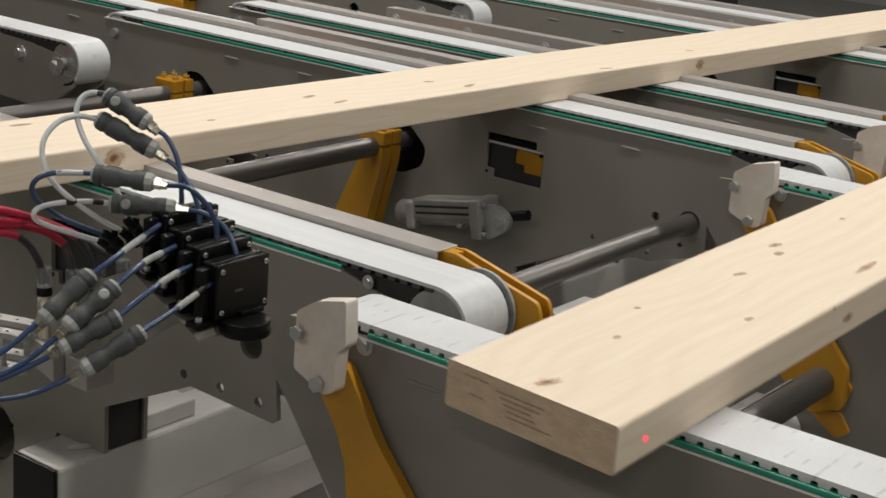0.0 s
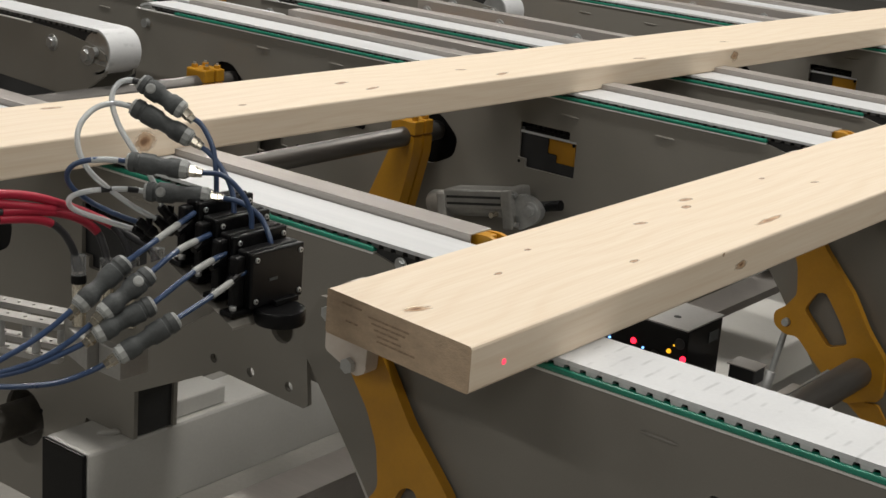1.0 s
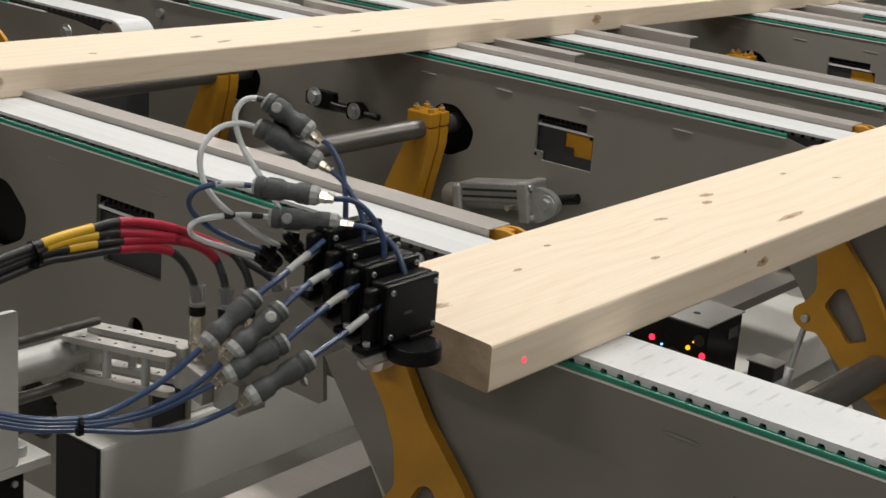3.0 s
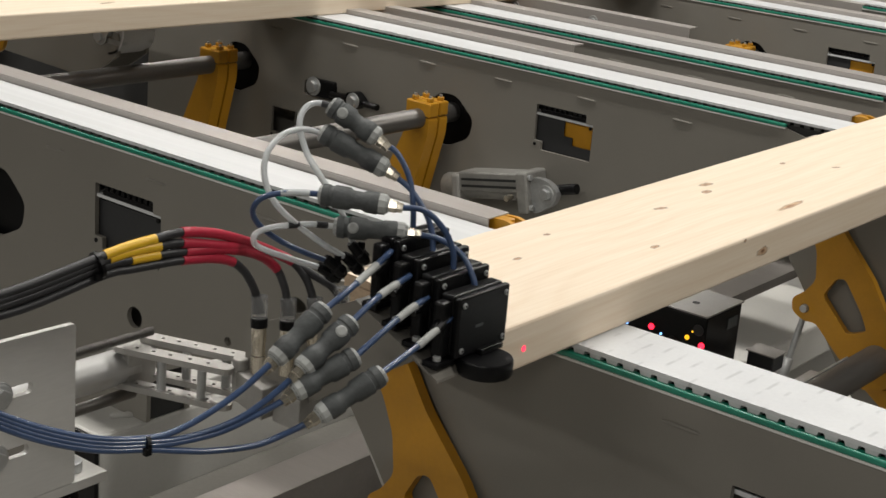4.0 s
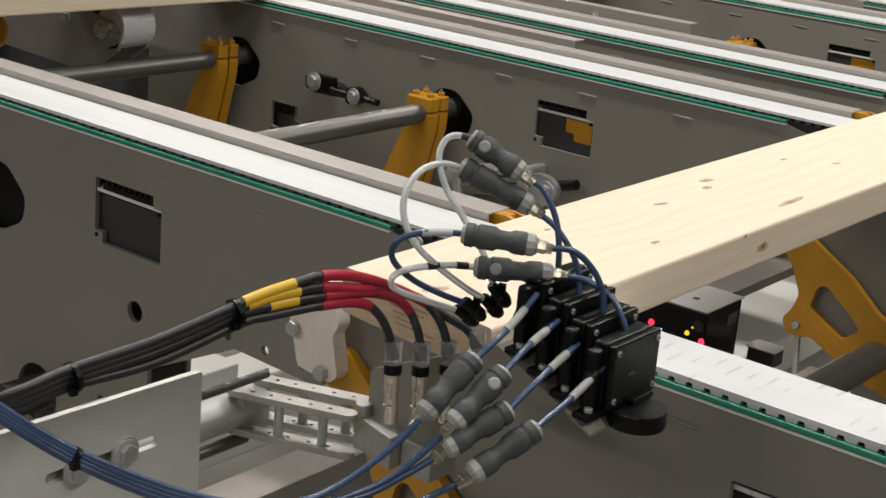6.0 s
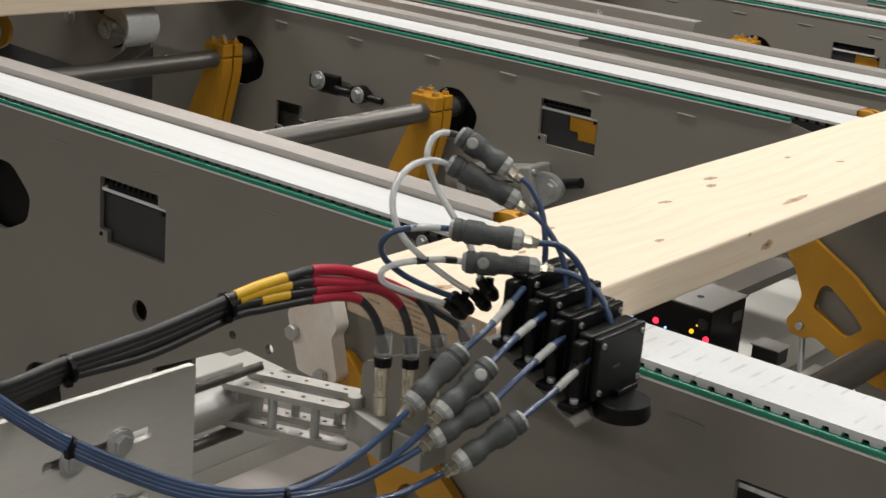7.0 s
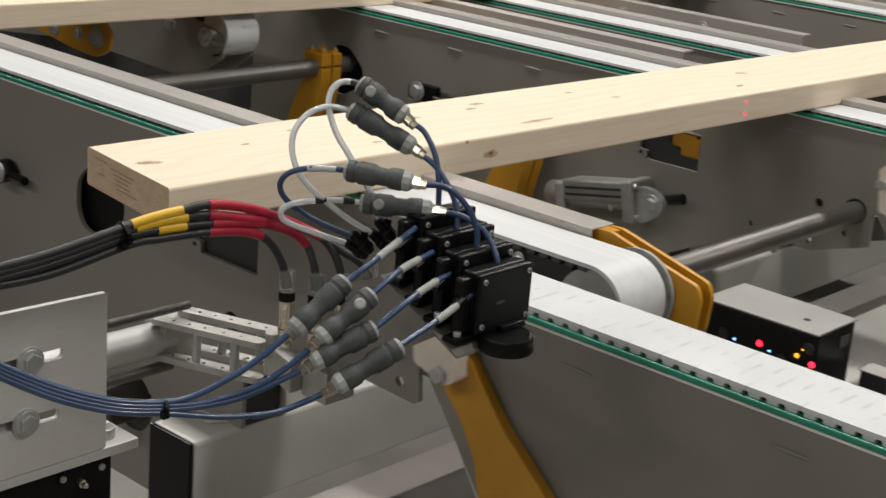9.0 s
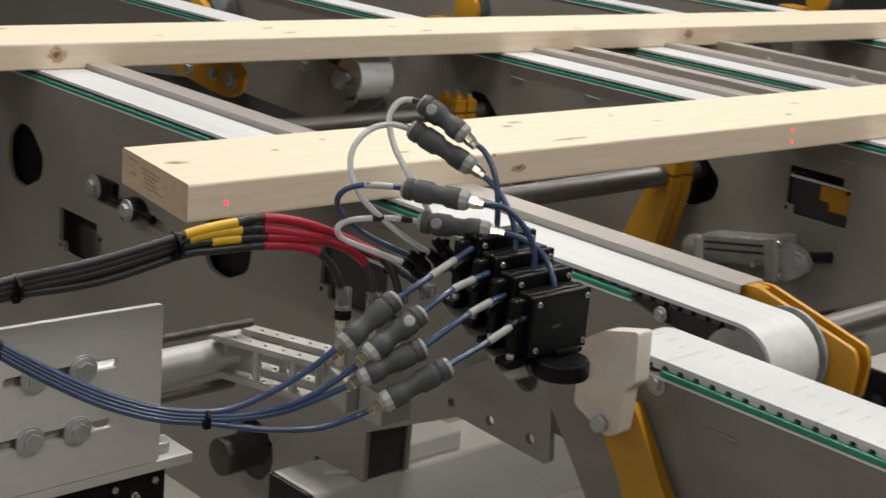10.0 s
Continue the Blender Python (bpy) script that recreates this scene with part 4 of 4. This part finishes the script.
for a, d in (((-0.1272, 0.1218, 0.1223), (0.6580, -0.3462, -0.6687)), ((-0.1112, 0.1079, 0.1362), (0.5943, -0.3265, -0.7350)), ((-0.1249, 0.1313, 0.1129), (0.7201, -0.3700, -0.5871)), ((-0.1095, 0.1163, 0.1232), (0.6472, -0.3240, -0.6900))):
    a, d = Vector(a), Vector(d)
    clip = part("hose_clip", lathe(a - d * 0.006, a + d * 0.02, ((0, 0.0036), (0.1, 0.005), (0.5, 0.0052), (0.55, 0.0065), (0.8, 0.0065), (1, 0.004)), 10), BLACK, head, "black hose clip")
    part("clip_tail", box(-0.0015, 0.0015, -0.003, 0.003, 0.0, 0.012), BLACK, clip, at=Matrix.Translation(a + d * 0.01))
R_BLUE = 0.0027
tube("blue_hose", [(-0.0858, 0.1057, 0.2292), (-0.0791, 0.0928, 0.2216), (-0.0765, 0.0791, 0.2018), (-0.0789, 0.0704, 0.1791), (-0.0798, 0.0675, 0.1546)], R_BLUE, BLUE, "blue plastic hose")
tube("blue_hose", [(-0.0850, 0.0911, 0.2034), (-0.0778, 0.0758, 0.1922), (-0.0733, 0.0599, 0.1731), (-0.0733, 0.0505, 0.1552), (-0.0762, 0.0458, 0.1387)], R_BLUE, BLUE)
tube("blue_hose", [(-0.1142, 0.0597, 0.1857), (-0.0949, 0.0449, 0.1830), (-0.0812, 0.0323, 0.1667), (-0.0737, 0.0258, 0.1467), (-0.0741, 0.0231, 0.1272)], R_BLUE, BLUE)
tube("blue_hose", [(-0.0827, 0.0628, 0.1548), (-0.0723, 0.0432, 0.1534), (-0.0653, 0.0212, 0.1422), (-0.0655, 0.0071, 0.1248), (-0.0665, 0.0010, 0.1104)], R_BLUE, BLUE)
tube("clear_hose", [(-0.1074, 0.1486, 0.2568), (-0.1154, 0.1597, 0.2580), (-0.1261, 0.1629, 0.2537), (-0.1355, 0.1598, 0.2407), (-0.1361, 0.1490, 0.2184), (-0.1322, 0.1332, 0.1981), (-0.1196, 0.1189, 0.1692), (-0.1112, 0.1079, 0.1362)], 0.0028, CLEARTUBE, "milky clear plastic hose")
tube("clear_hose", [(-0.1169, 0.1484, 0.2327), (-0.1347, 0.1570, 0.2373), (-0.1542, 0.1630, 0.2328), (-0.1722, 0.1621, 0.2189), (-0.1771, 0.1585, 0.1994), (-0.1722, 0.1497, 0.1785), (-0.1569, 0.1367, 0.1590), (-0.1343, 0.1225, 0.1390), (-0.1095, 0.1163, 0.1232)], 0.0028, CLEARTUBE)
tube("blue_hose", [(-0.1492, 0.1166, 0.1896), (-0.1635, 0.1274, 0.1909), (-0.1790, 0.1388, 0.1903), (-0.1895, 0.1497, 0.1845), (-0.1922, 0.1559, 0.1731), (-0.1846, 0.1560, 0.1592), (-0.1662, 0.1495, 0.1433), (-0.1461, 0.1340, 0.1311), (-0.1272, 0.1218, 0.1223)], 0.0027, BLUE)
tube("clear_sleeve", [(-0.1574, 0.1233, 0.1904), (-0.1675, 0.1302, 0.1909), (-0.1777, 0.1380, 0.1903)], 0.0031, CLEARTUBE)
tube("clear_hose", [(-0.1249, 0.1188, 0.1555), (-0.1458, 0.1305, 0.1585), (-0.1707, 0.1454, 0.1573), (-0.1855, 0.1540, 0.1530), (-0.1897, 0.1560, 0.1462), (-0.1802, 0.1556, 0.1364), (-0.1497, 0.1430, 0.1227), (-0.1249, 0.1313, 0.1129)], 0.0028, CLEARTUBE)
tube("dark_sleeve", [(-0.1321, 0.1230, 0.1570), (-0.1369, 0.1253, 0.1576), (-0.1413, 0.1279, 0.1583)], 0.0031, CABLE)
tube("dark_sleeve", [(-0.1547, 0.1354, 0.1585), (-0.1598, 0.1385, 0.1583), (-0.1630, 0.1408, 0.1579)], 0.0031, CABLE)
tube("dark_sleeve", [(-0.1090, 0.1498, 0.2568), (-0.1104, 0.1525, 0.2574), (-0.1125, 0.1558, 0.2579)], 0.0031, CABLE)
tube("dark_sleeve", [(-0.1177, 0.1491, 0.2337), (-0.1201, 0.1509, 0.2341), (-0.1229, 0.1524, 0.2349)], 0.0031, CABLE)
for pts in ([(-0.2057, 0.0543, 0.1138), (-0.1697, 0.0520, 0.1303), (-0.1097, 0.0663, 0.1431)],
            [(-0.1935, 0.0343, 0.1062), (-0.1597, 0.0343, 0.1219), (-0.1110, 0.0424, 0.1273)],
            [(-0.2013, 0.0212, 0.0813), (-0.1539, 0.0176, 0.1044), (-0.1101, 0.0218, 0.1134)],
            [(-0.1888, 0.0021, 0.0695), (-0.1475, -0.0013, 0.0844), (-0.1052, -0.0019, 0.1003)]):
    tube("blue_hose", pts, R_BLUE, BLUE)
    part("clear_sleeve", hose(spline(pts)[7:12], 0.0034), CONN_RING, head, "pale sleeve on the hose", smooth=True)
for pts in (
    [(-0.2658, 0.0560, 0.0804), (-0.2897, 0.0600, 0.0650), (-0.3194, 0.0663, 0.0505), (-0.3477, 0.0733, 0.0409), (-0.3711, 0.0808, 0.0388), (-0.4071, 0.0946, 0.0445), (-0.4459, 0.1112, 0.0591), (-0.4825, 0.1278, 0.0794), (-0.5174, 0.1438, 0.1026), (-0.5440, 0.1564, 0.1242), (-0.5755, 0.1717, 0.1547), (-0.6112, 0.1890, 0.1949)],
    [(-0.2465, 0.0440, 0.0708), (-0.2739, 0.0499, 0.0533), (-0.3034, 0.0571, 0.0407), (-0.3401, 0.0685, 0.0346), (-0.3717, 0.0800, 0.0360), (-0.4076, 0.0938, 0.0418), (-0.4464, 0.1104, 0.0564), (-0.4830, 0.1271, 0.0768), (-0.5178, 0.1432, 0.1005), (-0.5444, 0.1558, 0.1221), (-0.5760, 0.1710, 0.1523), (-0.6117, 0.1883, 0.1922)],
    [(-0.2551, 0.0425, 0.0531), (-0.2801, 0.0494, 0.0444), (-0.3135, 0.0588, 0.0347), (-0.3450, 0.0694, 0.0321), (-0.3722, 0.0793, 0.0332), (-0.4082, 0.0931, 0.0390), (-0.4470, 0.1096, 0.0533), (-0.4836, 0.1264, 0.0738), (-0.5184, 0.1425, 0.0975), (-0.5449, 0.1550, 0.1192), (-0.5765, 0.1703, 0.1495), (-0.6122, 0.1876, 0.1895)],
    [(-0.2455, 0.0246, 0.0361), (-0.2608, 0.0356, 0.0263), (-0.2894, 0.0447, 0.0201), (-0.3250, 0.0586, 0.0215), (-0.3506, 0.0694, 0.0260), (-0.3727, 0.0786, 0.0304), (-0.4087, 0.0924, 0.0363), (-0.4476, 0.1088, 0.0503), (-0.4842, 0.1256, 0.0708), (-0.5190, 0.1417, 0.0946), (-0.5454, 0.1544, 0.1167), (-0.5770, 0.1696, 0.1470), (-0.6127, 0.1870, 0.1871)],
):
    tube("blue_hose", pts, 0.0027, BLUE)
CABLES = (
    [(-0.5739, 0.2302, 0.1090), (-0.5156, 0.2114, 0.1206), (-0.4710, 0.2080, 0.1272), (-0.4049, 0.1953, 0.1365), (-0.3405, 0.1841, 0.1505), (-0.3131, 0.1791, 0.1564), (-0.2857, 0.1731, 0.1604), (-0.2630, 0.1677, 0.1631), (-0.2197, 0.1714, 0.1531), (-0.1746, 0.1739, 0.1354), (-0.1320, 0.1713, 0.1137), (-0.1156, 0.1525, 0.0996), (-0.1027, 0.1373, 0.0877), (-0.0991, 0.1284, 0.0734)],
    [(-0.5736, 0.2310, 0.1045), (-0.5153, 0.2120, 0.1160), (-0.4706, 0.2086, 0.1225), (-0.4045, 0.1957, 0.1318), (-0.3375, 0.1840, 0.1467), (-0.3077, 0.1783, 0.1522), (-0.2816, 0.1719, 0.1538), (-0.2633, 0.1669, 0.1542), (-0.2129, 0.1706, 0.1410), (-0.1573, 0.1759, 0.1251), (-0.1292, 0.1683, 0.1119), (-0.1213, 0.1559, 0.0972), (-0.1194, 0.1474, 0.0806), (-0.1209, 0.1419, 0.0644)],
    [(-0.5733, 0.2317, 0.1000), (-0.5149, 0.2127, 0.1114), (-0.4702, 0.2091, 0.1179), (-0.4042, 0.1960, 0.1266), (-0.3350, 0.1840, 0.1424), (-0.3076, 0.1780, 0.1452), (-0.2830, 0.1719, 0.1464), (-0.2597, 0.1668, 0.1458), (-0.2084, 0.1714, 0.1369), (-0.1673, 0.1731, 0.1233), (-0.1408, 0.1747, 0.1052), (-0.1378, 0.1660, 0.0901), (-0.1382, 0.1604, 0.0759), (-0.1402, 0.1568, 0.0636)],
    [(-0.5731, 0.2324, 0.0954), (-0.5146, 0.2133, 0.1068), (-0.4698, 0.2097, 0.1132), (-0.4044, 0.1956, 0.1186), (-0.3321, 0.1831, 0.1355), (-0.3077, 0.1775, 0.1373), (-0.2831, 0.1713, 0.1385), (-0.2633, 0.1660, 0.1391), (-0.2268, 0.1696, 0.1328), (-0.2016, 0.1705, 0.1246), (-0.1868, 0.1692, 0.1131), (-0.1796, 0.1650, 0.0999), (-0.1746, 0.1633, 0.0862), (-0.1733, 0.1607, 0.0726)],
)
for i, pts in enumerate(CABLES):
    cab = tube("cable", pts, 0.0039, CABLE, "black rubber cable")
    way = spline(pts, 8)
    if i < 3:
        part("yellow_sleeve", hose(way[(34, 34, 40)[i]:49], 0.0045), YSLEEVE, cab, "yellow shrink sleeve", smooth=True)
    part("red_sleeve", hose(way[56:(84, 82, 82, 74)[i]], 0.0045), RED, cab, "red shrink sleeve", smooth=True)
    a = Vector(pts[-1])
    down = (a - Vector(pts[-2])).normalized().lerp(Vector((-0.05, -0.04, -1)).normalized(), 0.85).normalized()
    part("plug_sleeve", lathe(a - down * 0.016, a + down * 0.004, ((0, 0.0076), (1, 0.0072)), 16), SLEEVE, cab, "clear plastic sleeve", smooth=True)
    part("plug_ring", rod(a + down * 0.004, a + down * 0.013, 0.0078, seg=16, bev=0.001), BLACK, cab)
    part("plug", lathe(a + down * 0.013, a + down * 0.056, ((0, 0.0068), (0.3, 0.0068), (0.32, 0.0062), (0.6, 0.0062), (0.62, 0.0072), (1, 0.0066)), 18), BRASS, cab, "nickel-plated plug", smooth=True)
for c, d, r in (((-0.3366, 0.1843, 0.1450), (0.0494, -0.0089, 0.0118), 0.0115), ((-0.4683, 0.2084, 0.1202), (0.0533, -0.0068, 0.0084), 0.0115), ((-0.3720, 0.0796, 0.0344), (0.0378, -0.0146, -0.0056), 0.0068), ((-0.5182, 0.1427, 0.0987), (0.0414, -0.0180, -0.0296), 0.0068)):
    c, d = Vector(c), Vector(d).normalized()
    part("cable_tie", lathe(c - d * 0.0016, c + d * 0.0016, ((0, r * 0.8), (0, r), (1, r), (1, r * 0.8)), 18), BLACK, head, "black cable tie")
    part("tie_head", box(-0.003, 0.003, -0.0025, 0.0025, -0.002, 0.004, 0.0006), BLACK, head, at=Matrix.Translation(c + Vector((-0.3, -0.4, -0.6)).normalized() * r))

# carriage: slotted plate, tube, spring, links
bm = plate(0, 0.006, rounded([(-0.306, -0.083), (-0.306, 0.068), (-0.56, 0.072), (-0.56, -0.083)], 0.003), [rounded([(-0.351, 0.0165), (-0.351, 0.0265), (-0.46, 0.0265), (-0.46, 0.0165)], 0.005), rounded([(-0.355, -0.0395), (-0.355, -0.0295), (-0.465, -0.0295), (-0.465, -0.0395)], 0.005)])
bm.transform(Matrix(((0, 1, 0, 0), (1, 0, 0, 0.2496), (0, 0, 1, 0), (0, 0, 0, 1))))
pl = part("slotted_plate", bm, PLATE_ALU, head, "brushed aluminium plate with two long slots")
part("slot_backing", box(-0.50, -0.375, 0.2560, 0.262, -0.055, 0.042), ALU_MATT, head)
for bx, bz in ((-0.3856, 0.0215), (-0.431, 0.0215), (-0.390, -0.0345), (-0.435, -0.0345)):
    hexbolt((bx, 0.2496, bz), (0, -1, 0), 0.0086, pl, h=0.0065)
    part("bolt_flange", lathe((bx, 0.2474, bz), (bx, 0.2455, bz), ((0, 0.0118), (0.5, 0.0116), (1, 0.0098)), 24), STEEL, pl, smooth=True)
part("base_plate", box(-0.56, -0.268, 0.2505, 0.302, -0.094, -0.084, 0.001), PLATE_ALU, head, "aluminium base plate")
part("nut", rod((-0.292, 0.272, -0.084), (-0.292, 0.272, -0.074), 0.010, seg=18, bev=0.001), STEEL, head)
part("slide_block", box(-0.50, -0.290, 0.262, 0.32, -0.16, -0.094, 0.002), BLACK, head, "black slide block with grease nipple")
part("grease_nipple", lathe((-0.325, 0.262, -0.117), (-0.325, 0.250, -0.117), ((0, 0.004), (0.4, 0.004), (0.5, 0.0025), (0.8, 0.003), (1, 0.0015)), 10), BRASS, head)
for bx in (-0.345, -0.303):
    hexbolt((bx, 0.262, -0.107), (0, -1, 0), 0.0035, head, washer=False)
part("tube", rod((-0.42, 0.338, -0.032), (-0.168, 0.338, -0.032), 0.0175, seg=28, bev=0.001), ALU, head, "round aluminium cylinder tube", smooth=True)
part("guide_rod", rod((-0.42, 0.338, -0.064), (-0.165, 0.338, -0.064), 0.006, seg=14), SHAFT, head, smooth=True)
coil = [Vector((-0.30 + 0.144 * k / 1000, 0.321 + 0.0038 * math.cos(k * 0.36), 0.004 + 0.0038 * math.sin(k * 0.36))) for k in range(1001)]
part("spring", hose(coil, 0.0008, 4), SHAFT, head, "tight steel coil spring", smooth=True)
part("spring_core", rod((-0.30, 0.321, 0.004), (-0.156, 0.321, 0.004), 0.0026, seg=8), DARK_STEEL, head)


def link_bar(x0, y0, z0):
    """Perforated parallelogram bar, rounded ends."""
    ln, w = 0.110, 0.0082
    loop = [(w * math.cos(a), w * math.sin(a)) for a in np.linspace(math.pi / 2, 1.5 * math.pi, 9)] + [(ln + w * math.cos(a), w * math.sin(a)) for a in np.linspace(-math.pi / 2, math.pi / 2, 9)]
    holes = [ring_loop(u, 0, 0.0021, 10) for u in (0.016, 0.034, 0.052, 0.073, 0.092)]
    bm = plate(0, 0.006, loop, holes)
    bm.transform(Matrix(((0, 1, 0, 0), (0, 0, 1, 0), (1, 0, 0, 0), (0, 0, 0, 1))))
    part("link_bar", bm, ALU_MATT, head, "perforated aluminium link bar", at=Matrix.Translation((x0, y0, z0)) @ Matrix.Rotation(LINK_TURN, 4, "Z"))


LINK_TURN = radians(-70)
for bx, by in ((-0.186, 0.330), (-0.150, 0.334)):
    for bz in (-0.012, -0.049):
        link_bar(bx, by, bz)
    for u in (0.043, 0.086):
        px, py = bx + u * math.cos(LINK_TURN), by + u * math.sin(LINK_TURN)
        part("pin", rod((px, py, -0.0475), (px, py, -0.0065), 0.0045, seg=14), STEEL, head)
part("tube_head", box(-0.186, -0.150, 0.321, 0.355, -0.052, -0.0125, 0.002), ALU_MATT, head, "aluminium tube end piece")
part("link_pivot", rod((-0.129, 0.226, -0.045), (-0.129, 0.226, -0.002), 0.0075, seg=18, bev=0.001), ALU_MATT, head)
wedge = box(-0.150, -0.095, 0.175, 0.226, -0.044, -0.013, 0.0012)
for v in wedge.verts:
    if v.co.y > 0.2 and v.co.x < -0.12:
        v.co.x += 0.014
part("link_block", wedge, ALU_MATT, head, "aluminium clamping block")
part("link_block", box(-0.136, -0.098, 0.140, 0.174, -0.048, -0.016, 0.0012), ALU_MATT, head)
rail = thing("guide_rail", "dark steel guide rail under the carriage", "rail")
part("rail_bar", box(-0.53, -0.46, -0.4, 1.2, -0.20, -0.135, 0.003), STEEL, rail)
part("rail_post", box(-0.54, -0.44, 0.9, 1.0, FLOOR_Z, -0.20, 0.003), GREY, rail)
part("rail_post", box(-0.54, -0.44, -0.3, -0.2, FLOOR_Z, -0.20, 0.003), GREY, rail)


# ---- everything that moves ----
def motions():
    ra = ((0, 0.012, -0.197, 1.0), (0.1, 0.011, -0.165, 0.8), (0.2, 0.013, -0.125, 0.6), (0.3, 0.008, -0.082, 0.4), (0.4, 0.004, -0.036, 0.2), (0.5, 0, -0.006, 0), (0.6, 0, 0, 0), (1.0, 0, 0, 0), (7.0, 0, 0, 0), (7.2, 0, 0.004, 0), (7.5, 0, 0.075, -0.4),
          (8.0, 0, 0.295, -2.0), (8.5, 0, 0.452, -2.0), (9.0, 0.004, 0.624, -1.8), (9.5, 0.006, 0.748, -1.0), (10.0, 0.004, 0.843, -2.0))
    walk(board_a, [(t, pose(x, y, 0.0005, rz=a)) for t, x, y, a in ra])
    rb = ((0, 0.915, -2.9), (1.5, 0.915, -2.9), (1.7, 0.945, -3.0), (2.0, 1.05, -3.1), (2.5, 1.173, -1.9), (4.0, 1.675, -3.4), (4.5, 1.82, -3.5), (4.8, 1.838, -3.5), (8.5, 1.845, -3.3), (9.0, 1.840, -2.7), (9.5, 1.838, -3.8), (10.0, 1.876, -4.1))
    walk(board_b, [(t, pose(-0.3, y, 0.0005, rz=a)) for t, y, a in rb])
    hd = ((0, -0.0200, 0.1875, 0.0165), (0.5, -0.0160, 0.1900, 0.0080), (1.0, -0.0122, 0.1905, 0.0008), (1.5, -0.0097, 0.1657, 0.0), (2.0, -0.0078, 0.1259, 0.0), (2.5, -0.0075, 0.0873, 0.0020), (4.0, -0.0040, -0.0302, 0.0010),
          (4.5, -0.0036, -0.0717, 0.0002), (5.0, -0.0038, -0.1118, 0.0008), (5.5, -0.0035, -0.1530, 0.0010), (5.7, -0.0025, -0.1690, 0.0005), (6.25, 0.0040, -0.1880, -0.0035), (6.8, 0.0110, -0.1740, -0.0070), (7.0, 0.0120, -0.1584, -0.0072),
          (7.5, 0.0112, -0.1011, -0.0050), (8.0, 0.0100, -0.0480, -0.0010), (8.5, 0.0070, 0.0045, 0.0040), (9.0, 0.0065, 0.0679, 0.0048), (9.5, 0.0065, 0.1191, 0.0040), (10.0, 0.0100, 0.1728, 0.0010))
    walk(head, [(t, pose(x, y, z)) for t, x, y, z in hd])
    turn = ((0, 2), (5.2, 2), (5.6, -6), (6.3, -16), (8.6, -16), (9.0, -6), (9.35, 2.5), (9.6, 2.5), (10.0, 2))
    for arm, x in zip(ARMS, (0.148, 1.25, 1.79)):
        walk(arm, [(t, pose(x + 0.003, SY, SZ, rx=a)) for t, a in turn])


motions()
